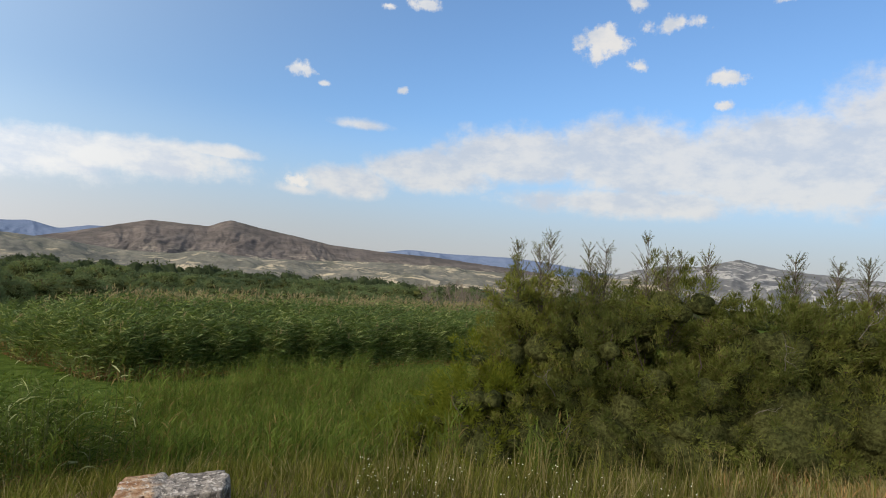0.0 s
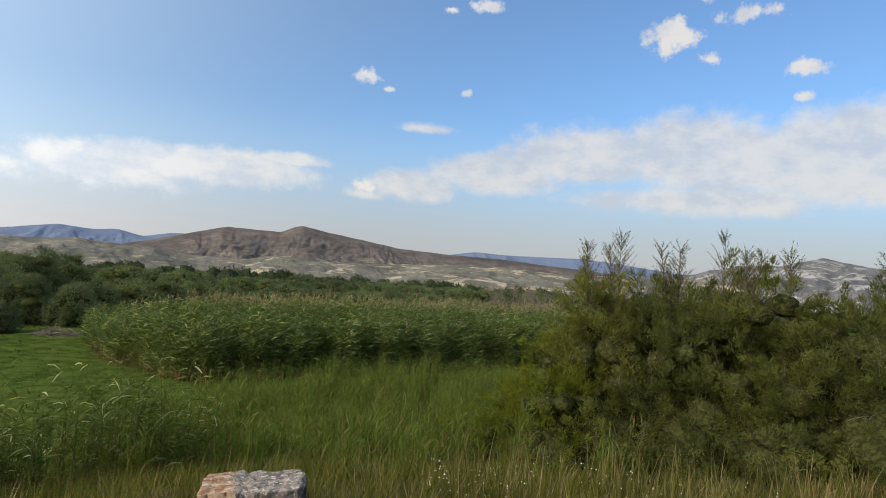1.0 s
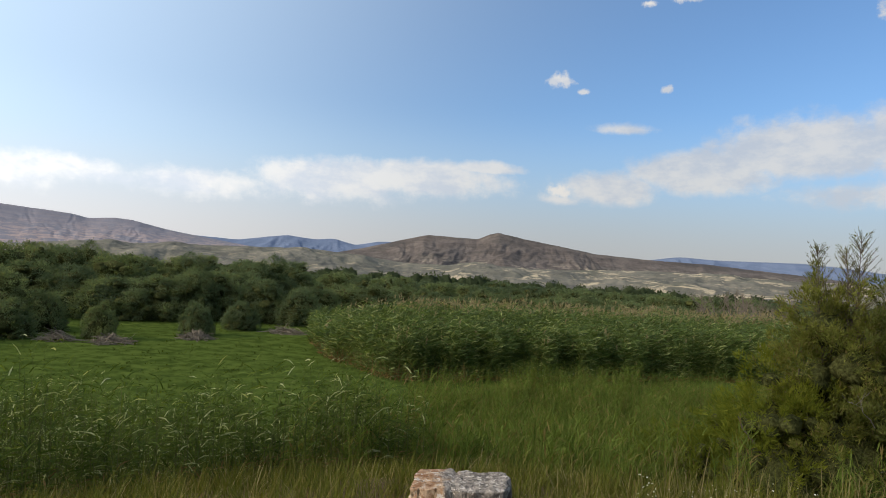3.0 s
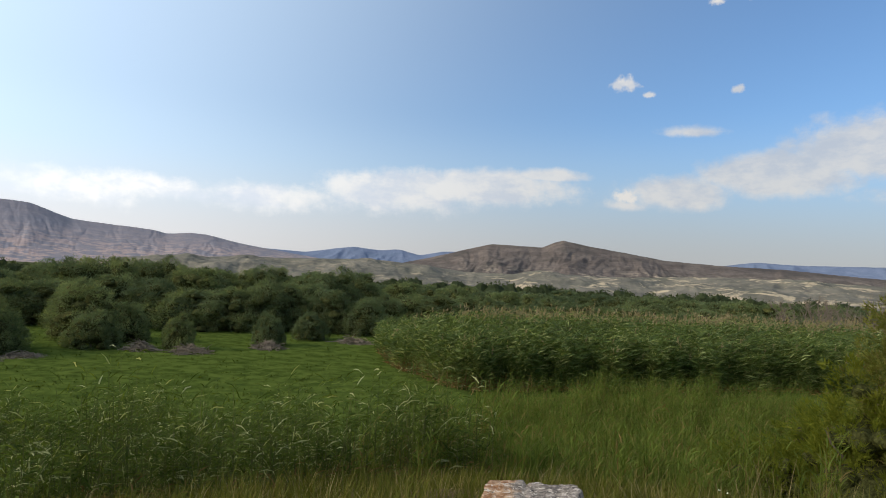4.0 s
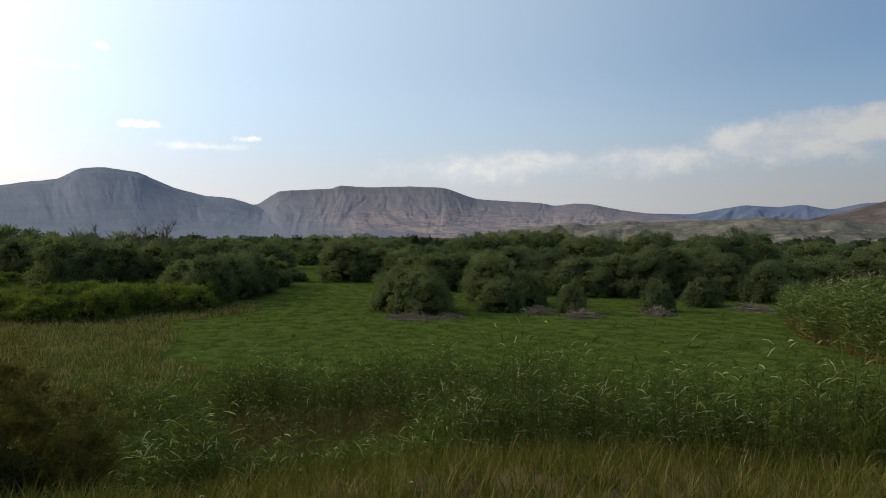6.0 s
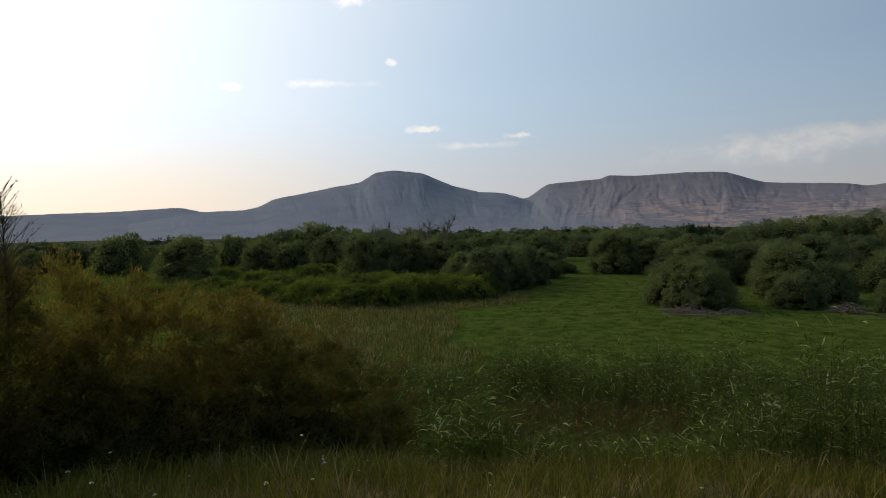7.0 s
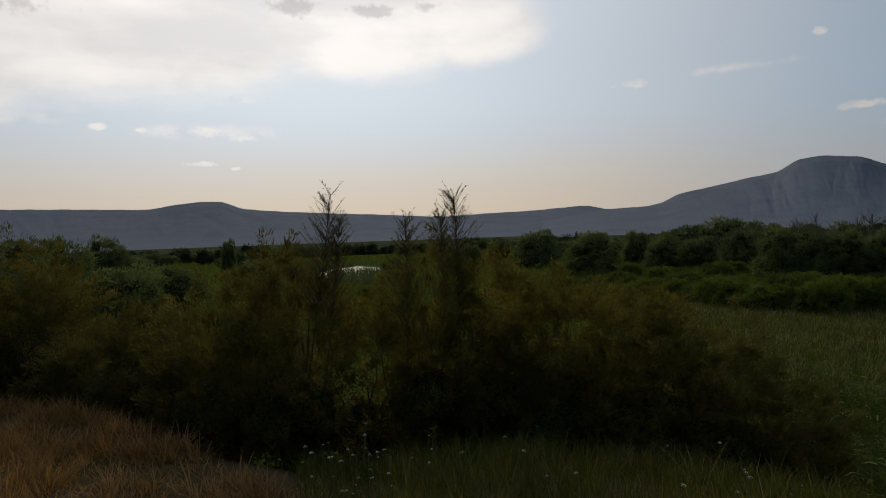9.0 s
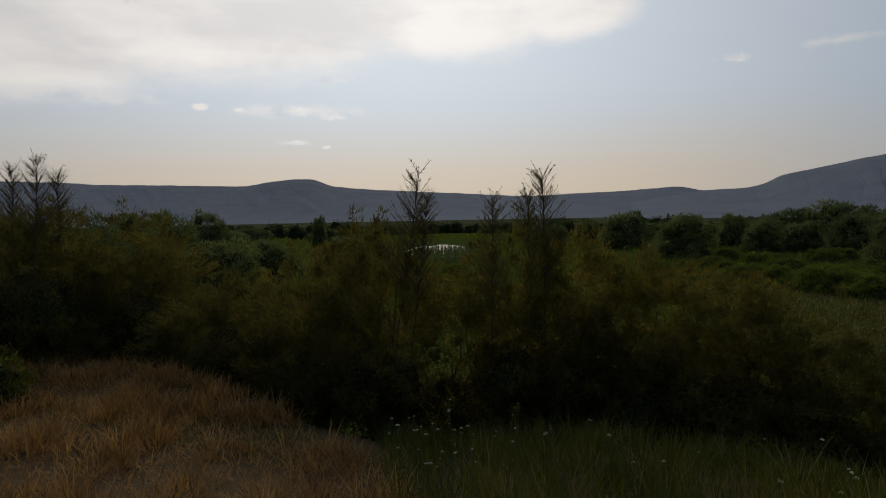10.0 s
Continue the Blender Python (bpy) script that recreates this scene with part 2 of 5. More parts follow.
BARK = matte("bark", lambda N, p: N.mix(N.noise(p, 14.0, 5.0), (0.045, 0.032, 0.022), (0.16, 0.125, 0.095)), 0.9, 0.4, 30.0, 0.01)
DEADWOOD = matte("dead wood", lambda N, p: N.mix(N.noise(p, 11.0, 5.0), (0.095, 0.072, 0.05), (0.26, 0.21, 0.155)), 0.9, 0.4, 30.0, 0.01)
PALE_WOOD = matte("pale dead wood", lambda N, p: N.mix(N.noise(p, 14.0, 5.0), (0.10, 0.085, 0.065), (0.21, 0.18, 0.145)), 0.9, 0.3, 30.0, 0.005)
# Cores inside the crowns: shade between the leaves is put into their colour.
HOLLOW_SHADE = matte("dark crown hollows", lambda N, p: N.mix(N.ramp(N.noise(p, 22.0, 4.0, 0.7), 0.35, 0.65), (0.030, 0.032, 0.010), (0.085, 0.086, 0.028)), 0.95, 1.0, 14.0, 0.08)


# ---- the lie of the land ----
MARSH = -3.0
EDGE_AZ = [-180, -110, -70, -45, -35, -20, -8, 20, 60, 85, 100, 115, 130, 140, 150, 160, 180]
EDGE_R = [400, 400, 30, 12, 8.6, 6.3, 6.0, 5.6, 4.7, 4.1, 4.5, 5.0, 4.6, 5.6, 8.0, 11.0, 400]


def smooth(v):
    v = np.clip(v, 0, 1)
    return v * v * (3 - 2 * v)


def swell(x, y, size, seed=0.0):
    """A cheap rolling field between -1 and 1."""
    x, y = np.asarray(x) / size, np.asarray(y) / size
    return (np.sin(2.1 * x + 1.3 * y + seed) + np.sin(-1.7 * x + 2.6 * y + 2.1 * seed + 1) + np.sin(3.9 * x + 0.7 * y + 3.3 * seed + 2) * 0.6) / 2.6


def land(x, y):
    """The height of the ground: a bank, its slope, and the marsh below."""
    x, y = np.asarray(x, float), np.asarray(y, float)
    r = np.hypot(x, y)
    a = np.degrees(np.arctan2(-x, y))
    edge = np.interp(a, EDGE_AZ, EDGE_R)
    fall = smooth((r - edge) / (7.5 + 0.02 * edge))
    bumps = 0.05 * swell(x, y, 1.1) + 0.10 * swell(x, y, 4.0, 2.0)
    far = -22.0 * smooth((r - 100) / 620)
    ease = -0.38 * smooth((r - 1.6) / 4.2) * (1 - fall)
    return MARSH * fall + ease + 0.6 * bumps * np.clip(r / 3, 0, 1) * np.where(r > 200, 0.3, 1) * (1 - 0.6 * fall) + far


def np_mesh(name, verts, faces, materials, index=None, shade=False):
    """A mesh from arrays; all faces have as many corners."""
    me = bpy.data.meshes.new(name)
    n, k = faces.shape
    me.vertices.add(len(verts))
    me.vertices.foreach_set("co", np.ascontiguousarray(verts, np.float32).ravel())
    me.loops.add(n * k)
    me.loops.foreach_set("vertex_index", np.ascontiguousarray(faces, np.int32).ravel())
    me.polygons.add(n)
    me.polygons.foreach_set("loop_start", np.arange(0, n * k, k, dtype=np.int32))
    for m in materials:
        me.materials.append(m)
    if index is not None:
        me.polygons.foreach_set("material_index", np.ascontiguousarray(index, np.int32))
    me.update(calc_edges=True)
    me.polygons.foreach_set("use_smooth", np.full(n, shade))
    return me


def child(name, me, parent, label=""):
    ob = new(name, me)
    ob.parent = parent
    return tagged(ob, label)


def grid_faces(nu, nv, wrap=False):
    """Quads of a grid with nu rows of nv points."""
    i, j = np.meshgrid(np.arange(nu - 1), np.arange(nv if wrap else nv - 1), indexing="ij")
    k = (j + 1) % nv
    return np.stack([i * nv + j, i * nv + k, (i + 1) * nv + k, (i + 1) * nv + j], -1).reshape(-1, 4)


def build_ground():
    radii = np.concatenate([[0.02], np.linspace(0.5, 30, 90), np.geomspace(31, 4700, 70)])
    turn = np.radians(np.arange(0, 360, 1.2))
    R, A = np.meshgrid(radii, turn, indexing="ij")
    x, y = -R * np.sin(A), R * np.cos(A)
    v = np.stack([x, y, land(x, y)], -1).reshape(-1, 3)
    me = np_mesh("ground", v, grid_faces(len(radii), len(turn), True)[:, ::-1], [GROUND], shade=True)
    tagged(new("ground", me), "grassy bank falling to a wide green marsh", "ground", kind="structure")


build_ground()


# ---- hills ----
FOOT = MARSH - 24.0
LATTICE = np.random.default_rng(3).uniform(size=(256, 256))


def fbm(x, y, octaves):
    """Fractal value noise between 0 and 1."""
    total, weight, amp = 0, 0, 1.0
    for k in range(octaves):
        xi, yi = np.floor(x).astype(int), np.floor(y).astype(int)
        fx, fy = smooth(x - xi), smooth(y - yi)
        c = [LATTICE[(xi + i) % 256, (yi + j) % 256] for i in (0, 1) for j in (0, 1)]
        total = total + amp * ((c[0] * (1 - fy) + c[1] * fy) * (1 - fx) + (c[2] * (1 - fy) + c[3] * fy) * fx)
        weight += amp
        x, y, amp = x * 2.03 + 17.1, y * 2.03 + 5.7, amp * 0.5
    return total / weight


def hill_material(name, soils, pale, scrub, strata, pale_low, pale_share, side=None, relief=0.5, turn=None):
    """Bare slopes: soil in drifts, beds of rock, pale scars low down (more of them on one side), dots of scrub."""
    def build(N, place):
        at = N.node("ShaderNodeSeparateXYZ")
        N.put(place, at.inputs[0])
        soil = N.mix(N.ramp(N.noise(N.vec("MULTIPLY", place, (1, 1, 2.5)), 0.010, 7.0, 0.62), 0.36, 0.64), soils[0], soils[1])
        thicket = N.ramp(N.noise(N.vec("MULTIPLY", place, (1, 1, 2.0)), 0.0045, 7.0, 0.68), 0.50, 0.64)
        soil = N.mix(N.math("MULTIPLY", thicket, 0.6), soil, scrub)
        layer = N.noise(N.vec("MULTIPLY", place, (0.002, 0.002, 0.075)), 1.0, 4.0, 0.7, 0.4)
        soil = N.mix(N.math("MULTIPLY", N.ramp(layer, 0.42, 0.62), strata), soil, pale)
        patch = N.ramp(N.noise(N.vec("MULTIPLY", place, (1, 1, 4.0)), 0.0095, 9.0, 0.68, 1.4), 0.60 - pale_share, 0.67 - pale_share)
        low = N.ramp(at.outputs[2], pale_low, -15.0)
        if side:
            low = N.math("MULTIPLY", low, N.ramp(at.outputs[0], side[0], side[1], a=side[2], b=1.0))
        soil = N.mix(N.math("MULTIPLY", patch, low), soil, pale)
        if turn:  # fades to the mountain's haze-tinted grey, hiding where the ranges meet
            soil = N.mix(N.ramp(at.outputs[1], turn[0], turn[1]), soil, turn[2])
        dots = N.ramp(N.noise(place, 0.075, 4.0, 0.7), 0.52, 0.62)
        return N.mix(N.math("MULTIPLY", dots, 0.5), soil, scrub)
    return matte(name, build, 0.95, relief, 0.03, 9.0)


def hill(name, label, crest, dist, run, material, foot=1.5, rill=0.5, cliff=0.0, seed=0.0, step=0.14, roughness=0.05, spread=1.0, hum=0.0):
    """A range seen from the valley. crest: bearings and the heights, in degrees, that it reaches there;
    it stands dist metres off and its foot lies run metres nearer. cliff: how much of it is a steep upper wall."""
    cb, ch = np.array([c[0] for c in crest]), np.array([c[1] for c in crest])
    order = np.argsort(cb)
    cb, ch = cb[order], ch[order]
    a = np.arange(cb[0], cb[-1], step)
    raw = np.interp(a, cb, ch)
    pad = np.pad(raw, 3, mode="edge")
    top = np.convolve(pad, np.array([1, 2, 3, 4, 3, 2, 1]) / 16, "valid")
    jag = sum(np.sin(a * f + seed * f) / f ** 0.7 for f in (3.1, 7.3, 13.7)) * roughness * 0.6
    fade = smooth(np.minimum(a - a[0], a[-1] - a) / 2.5)
    crest_z = EYE + dist * np.tan(np.radians(top + jag * fade))
    s = np.concatenate([np.linspace(0, 1, 60), [1.06, 1.25, 1.6]])
    S, A = np.meshgrid(s, a, indexing="ij")
    # the lower slopes follow a calmer line than the crest itself
    wide = int(2.2 / step)
    calm = np.convolve(np.pad(crest_z, wide, mode="edge"), np.hanning(2 * wide + 1) / np.sum(np.hanning(2 * wide + 1)), "valid")
    C = calm[None, :] + (crest_z - calm)[None, :] * np.clip(S, 0, 1) ** 2.5
    # ravines run down from the crest, forking and fading
    U, V = A * dist / 57.3 / (190 * spread), S * run / 650
    warp = fbm(U * 0.45 + seed, V * 0.7, 3) - 0.5
    gully = 1 - np.abs(2 * fbm(U + 2.4 * warp + 7 * seed, V + 0.8 * warp, 6) - 1) * 1.6
    up = np.clip(S, 0, 1)
    if cliff:
        rise = np.where(up < 0.8, (1 - cliff) * (up / 0.8) ** foot, (1 - cliff) + cliff * smooth((up - 0.8) / 0.14))
    else:
        rise = up ** foot
    cut = -rill * (gully - 0.55) * np.clip(4.5 * up * (1 - up), 0, 1)
    Z = FOOT + (C - FOOT) * np.clip(rise + cut * 0.45, 0, 1)
    Z = Z + hum * (fbm(U * 0.9 + 3.0, V * 2.2 + seed, 5) - 0.5) * np.clip(6 * up * (1.02 - up), 0, 1)
    Z = np.where(S > 1, FOOT + (C - FOOT) * (1 - 0.9 * (S - 1) / 0.6), Z)
    D = dist - run * (1 - S) + 0.06 * min(1.0, 11 * rill) * run * (gully - 0.5) * np.clip(4 * up * (1 - up), 0, 1)
    th = np.radians(A)
    v = np.stack([-D * np.sin(th), D * np.cos(th), Z], -1).reshape(-1, 3)
    me = np_mesh(name, v, grid_faces(len(s), len(a)), [material], shade=True)
    return tagged(new(name, me), label, "hill", kind="structure")


BROWN = hill_material("brown hill", ((0.084, 0.067, 0.058), (0.138, 0.110, 0.092)), (0.44, 0.355, 0.255), (0.055, 0.049, 0.044), 0.03, 62.0, 0.08, (-1000, -350, 0.45))
BADLAND = hill_material("badland", ((0.110, 0.100, 0.080), (0.170, 0.150, 0.116)), (0.40, 0.318, 0.208), (0.085, 0.084, 0.062), 0.06, 200.0, 0.065, (-1200, -350, 0.3))
# The mesa's rock is shifted to mauve: distance haze mixed into its colour.
RED = hill_material("red mesa with haze tint", ((0.176, 0.165, 0.182), (0.208, 0.184, 0.192)), (0.36, 0.262, 0.225), (0.156, 0.152, 0.170), 0.05, 150.0, 0.13, relief=0.25, turn=(1000, 480, (0.192, 0.202, 0.230)))
GREY = hill_material("grey hill", ((0.105, 0.100, 0.098), (0.155, 0.146, 0.138)), (0.38, 0.345, 0.30), (0.075, 0.073, 0.068), 0.05, 260.0, 0.09)
# Bluish haze of distance is painted into the base colours of these two.
HAZED_SLATE = hill_material("grey mountain", ((0.182, 0.195, 0.226), (0.206, 0.216, 0.243)), (0.225, 0.226, 0.242), (0.158, 0.17, 0.198), 0.2, 60.0, 0.0, relief=0.25)
HAZED_BLUE = hill_material("haze-blue distant ridge", ((0.125, 0.152, 0.215), (0.145, 0.17, 0.235)), (0.17, 0.19, 0.24), (0.11, 0.138, 0.195), 0.1, 60.0, 0.0)

hill("distant_ridge", "far ridge behind the hills, coloured blue as by haze", [(60, 1.0), (50, 1.3), (46, 1.45), (41, 1.3), (38.5, 1.75), (37, 2.0), (34.5, 1.8), (33, 2.0), (31, 1.55), (29, 2.0), (26, 2.1), (20, 1.8), (12, 1.6), (6, 1.75), (3, 2.25), (0, 2.12), (-6, 2.2), (-9, 2.0), (-14, 1.4), (-40, 1.2)], 4650, 900, HAZED_BLUE, seed=0.4, roughness=0.02)
hill("brown_hill", "bare brown hill with two rounded tops", [(40, -0.35), (36, -0.2), (33.5, 0.6), (30.5, 1.3), (28.5, 1.85), (26.2, 2.5), (24.6, 2.9), (22.5, 2.85), (20.2, 2.8), (19.2, 3.25), (18.4, 3.5), (17.4, 3.3), (16, 3.05), (12.6, 2.55), (9.8, 2.1), (5.2, 1.85), (0.8, 1.75), (-3.2, 1.45), (-7, 1.2), (-14, 0.5), (-18, -0.2)], 2600, 900, BROWN, foot=1.25, rill=0.19, seed=1.7, roughness=0.03, step=0.08, spread=0.7)
hill("badland_foothills", "low pale eroded badland foothills", [(56, 0.0), (50, 0.35), (46, 0.6), (41, 0.75), (37, 0.9), (34, 0.9), (31, 0.7), (27, 0.35), (22, 0.3), (16, 0.35), (10, 0.75), (5, 0.95), (0, 0.9), (-6, 0.8), (-14, 1.0), (-20, 1.2)], 1850, 500, BADLAND, foot=1.0, rill=0.12, seed=3.1, roughness=0.03, step=0.1, spread=0.8, hum=60.0)
hill("pale_hill", "pale grey hill with white eroded slopes", [(-12, 0.4), (-17, 1.9), (-19.3, 2.4), (-22, 2.5), (-23.6, 2.95), (-24.9, 3.25), (-26.6, 2.85), (-28.6, 2.55), (-31.6, 2.3), (-35, 2.1), (-42, 1.6), (-55, 0.5)], 2300, 700, GREY, foot=1.1, rill=0.6, seed=0.9, roughness=0.08)
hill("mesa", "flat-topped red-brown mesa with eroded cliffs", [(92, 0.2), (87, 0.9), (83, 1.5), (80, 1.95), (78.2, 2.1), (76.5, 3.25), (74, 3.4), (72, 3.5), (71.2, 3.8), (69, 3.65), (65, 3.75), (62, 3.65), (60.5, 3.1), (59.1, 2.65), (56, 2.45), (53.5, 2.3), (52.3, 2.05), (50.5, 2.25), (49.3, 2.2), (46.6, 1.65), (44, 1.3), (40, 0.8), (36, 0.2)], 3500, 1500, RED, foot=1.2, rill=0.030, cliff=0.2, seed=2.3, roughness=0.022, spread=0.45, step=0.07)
hill("mountain", "hazy grey mountain with a domed summit", [(112, 0.6), (107, 1.4), (103, 1.6), (101.7, 1.85), (100.5, 2.5), (97.6, 3.0), (95, 3.5), (93.1, 3.75), (91.7, 4.6), (90.1, 4.8), (87.5, 4.5), (84.9, 3.35), (82.5, 2.75), (80.3, 2.6), (78.4, 2.0), (75.5, 1.2), (72, 0.3)], 3300, 1300, HAZED_SLATE, foot=1.3, rill=0.020, cliff=0.1, seed=4.4, spread=0.5, roughness=0.03, step=0.07)
hill("long_ridge", "long low dark ridge under the evening sky", [(185, 2.2), (170, 2.8), (162.8, 2.95), (158.5, 2.85), (156.8, 2.72), (151, 2.68), (145.2, 2.58), (143.7, 2.88), (141.5, 3.15), (139.7, 3.18), (137.9, 2.5), (134.7, 2.22), (131.8, 2.05), (126, 1.72), (120.8, 1.38), (116.3, 1.55), (112.8, 1.62), (109, 1.85), (107.9, 1.9), (106.4, 1.5), (102, 1.65), (98, 1.3), (92, 0.6)], 3900, 1300, HAZED_SLATE, foot=1.2, rill=0.03, cliff=0.12, seed=5.2, roughness=0.04)
hill("rear_ridge", "low dry ridge across the valley", [(185, 2.2), (210, 2.4), (250, 2.0), (290, 2.4), (320, 1.2)], 3900, 1300, HAZED_SLATE, seed=6.0, step=0.4)


# ---- plant makers ----
rng = np.random.default_rng(7)


def unit(v):
    return v / np.maximum(np.linalg.norm(v, axis=-1, keepdims=True), 1e-9)


def blades(root, heading, rise, length, width, droop, segs=3, twist=0.0):
    """Tapered, arching leaf strips. heading: bearing (radians) they lean to; rise: lean from upright
    (radians) at the root; droop: how much further they bend over by the tip."""
    n = len(root)
    t = np.linspace(0, 1, segs + 1)
    lean = rise[:, None] + droop[:, None] * t[None, :]
    seg = length[:, None] / segs
    hx, hy = np.cos(heading), np.sin(heading)
    mid = 0.5 * (lean[:, 1:] + lean[:, :-1])
    out = np.concatenate([np.zeros((n, 1)), np.cumsum(np.sin(mid) * seg, 1)], 1)
    up = np.concatenate([np.zeros((n, 1)), np.cumsum(np.cos(mid) * seg, 1)], 1)
    c = np.stack([root[:, 0:1] + out * hx[:, None], root[:, 1:2] + out * hy[:, None], root[:, 2:3] + up], -1)
    tw = rng.normal(0, 1, n) * twist
    side = np.stack([-hy * np.cos(tw), hx * np.cos(tw), np.sin(tw)], -1)
    w = width[:, None] * 0.5 * np.maximum(np.minimum(0.55 + 2.0 * t, 1) * (1 - t ** 2.2), 0.06)[None, :]
    v = np.stack([c - side[:, None, :] * w[..., None], c + side[:, None, :] * w[..., None]], 2)
    base = (np.arange(n) * 2 * (segs + 1))[:, None, None]
    k = np.arange(segs)[None, :, None] * 2
    f = base + k + np.array([0, 1, 3, 2])[None, None, :]
    return v.reshape(-1, 3), f.reshape(-1, 4)


def strips(a, b, width, facing=None):
    """Narrow diamond leaflets from a to b, which turn their faces to the given ways or anyhow."""
    n = len(a)
    d = unit(b - a)
    way_out = unit(rng.normal(size=(n, 3)))
    if facing is not None:
        way_out = facing + 0.45 * way_out
    side = unit(np.cross(d, way_out)) * (width * 0.5)[:, None]
    m = a + (b - a) * 0.45
    v = np.stack([a, m + side, b, m - side], 1).reshape(-1, 3)
    return v, np.arange(4 * n).reshape(n, 4)


def merged(groups):
    """One set of arrays, with material numbers, from (verts, faces, material number) groups."""
    vs, fs, ms, at = [], [], [], 0
    for v, f, m in groups:
        vs.append(v)
        fs.append(f + at)
        ms.append(np.full(len(f), m))
        at += len(v)
    return np.concatenate(vs), np.concatenate(fs), np.concatenate(ms)


def tubes(paths, radii, sides=4):
    """Tapering limbs along paths (n, k, 3) with radii (n, k)."""
    n, k, _ = paths.shape
    d = unit(np.gradient(paths, axis=1))
    ref = np.where(np.abs(d[..., 2:3]) > 0.9, np.array([1.0, 0, 0]), np.array([0, 0, 1.0]))
    u = unit(np.cross(d, ref))
    w = np.cross(d, u)
    ang = np.arange(sides) * 2 * np.pi / sides
    ring = u[:, :, None] * np.cos(ang)[None, None, :, None] + w[:, :, None] * np.sin(ang)[None, None, :, None]
    v = paths[:, :, None] + ring * radii[:, :, None, None]
    f = grid_faces(k, sides, True)
    faces = (f[None] + (np.arange(n) * k * sides)[:, None, None]).reshape(-1, 4)
    return v.reshape(-1, 3), faces


def polar(n, az0, az1, r0, r1):
    """Even scatter over a ring sector."""
    a = np.radians(rng.uniform(az0, az1, n))
    r = np.sqrt(rng.uniform(r0 * r0, r1 * r1, n))
    return -r * np.sin(a), r * np.cos(a), r, np.degrees(a)


def on_land(x, y, sink=0.02):
    return np.stack([x, y, land(x, y) - sink], -1)


def stuff(name, groups, materials, label, category):
    v, f, m = merged(groups)
    return tagged(new(name, np_mesh(name, v, f, materials, m)), label, category, kind="stuff")


# ---- bushes ----
def ball_grid(k):
    """Quads of a unit ball, k by k on each of its six sides."""
    s = np.tan(np.linspace(-1, 1, k + 1) * np.pi / 4)
    u, v = np.meshgrid(s, s, indexing="ij")
    one = np.ones_like(u)
    vs, fs = [], []
    for i, side in enumerate(((u, v, one), (v, u, -one), (one, u, v), (-one, v, u), (v, one, u), (u, -one, v))):
        vs.append(unit(np.stack(side, -1).reshape(-1, 3)))
        fs.append(grid_faces(k + 1, k + 1)[:, ::-1] + i * (k + 1) ** 2)
    return np.concatenate(vs), np.concatenate(fs)


def lumpy(c, rad, k=4, rough=0.22, seed=0.0):
    """Uneven rounded masses round the centres c."""
    bv, bf = ball_grid(k)
    n = len(c)
    off = rng.uniform(0, 9, (n, 1))
    bump = np.sin(4.3 * bv[:, 0] + off) * np.sin(3.9 * bv[:, 1] + 1.7 * off) + np.sin(5.1 * bv[:, 2] + 2.3 * off + 2 * bv[:, 0])
    v = c[:, None] + bv[None] * (rad[:, None] * (1 + rough * 0.5 * bump))[..., None] * np.array([1, 1, 0.92])
    return v.reshape(-1, 3), (bf[None] + (np.arange(n) * len(bv))[:, None, None]).reshape(-1, 4)


def dome_lobes(w, d, h, n, lobe):
    """Centres and sizes of the rounded masses that make up a domed crown."""
    i = np.arange(n) + 0.5
    th = i * 2.399963 + rng.uniform(0, 6.28)
    up = np.clip(i / n + rng.normal(0, 0.07, n), 0.02, 1)
    rad = lobe * rng.uniform(0.58, 1.36, n)
    ring = np.sqrt(1 - (0.96 * up) ** 2) * rng.uniform(0.85, 1.0, n)
    c = np.stack([np.cos(th) * ring * (w * 0.5 - rad), np.sin(th) * ring * (d * 0.5 - rad), np.maximum(rad * 0.55, up * (h * rng.uniform(0.9, 1.0, n) - rad))], -1)
    mid = np.array([[0, 0, h * 0.35], [w * 0.16, 0, h * 0.3], [-w * 0.16, 0, h * 0.3], [0, d * 0.16, h * 0.3], [0, -d * 0.16, h * 0.3]])
    return np.concatenate([c, mid]), np.concatenate([rad, np.full(5, min(w, d, h * 1.3) * 0.30)])


def leaf_tris(at, aim, size, wide, facing, turn=0.45):
    """Small pointed leaves, which turn their faces more or less to the given ways."""
    n = len(at)
    side = unit(np.cross(aim, facing + turn * unit(rng.normal(size=(n, 3))))) * (wide * 0.5)[:, None]
    v = np.stack([at - side, at + side, at + aim * size[:, None]], 1).reshape(-1, 3)
    return v, np.arange(3 * n).reshape(n, 3)


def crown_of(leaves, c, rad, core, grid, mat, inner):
    """The crown's mesh: its leaves, and an opaque core added in each mass, coloured dark for shade."""
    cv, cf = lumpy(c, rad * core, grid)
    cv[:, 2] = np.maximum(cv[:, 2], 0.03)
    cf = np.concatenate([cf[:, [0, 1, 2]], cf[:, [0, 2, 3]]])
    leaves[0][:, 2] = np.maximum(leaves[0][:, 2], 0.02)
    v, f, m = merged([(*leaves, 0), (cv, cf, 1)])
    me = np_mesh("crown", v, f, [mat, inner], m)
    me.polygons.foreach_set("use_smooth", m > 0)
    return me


def clear_of(at, which, c, rad, depth):
    """Which of the places lie outside all the masses but their own."""
    gap = np.linalg.norm(at[:, None] - c[None], axis=-1) / rad[None]
    gap[np.arange(len(at)), which] = 9
    return gap.min(1) > depth


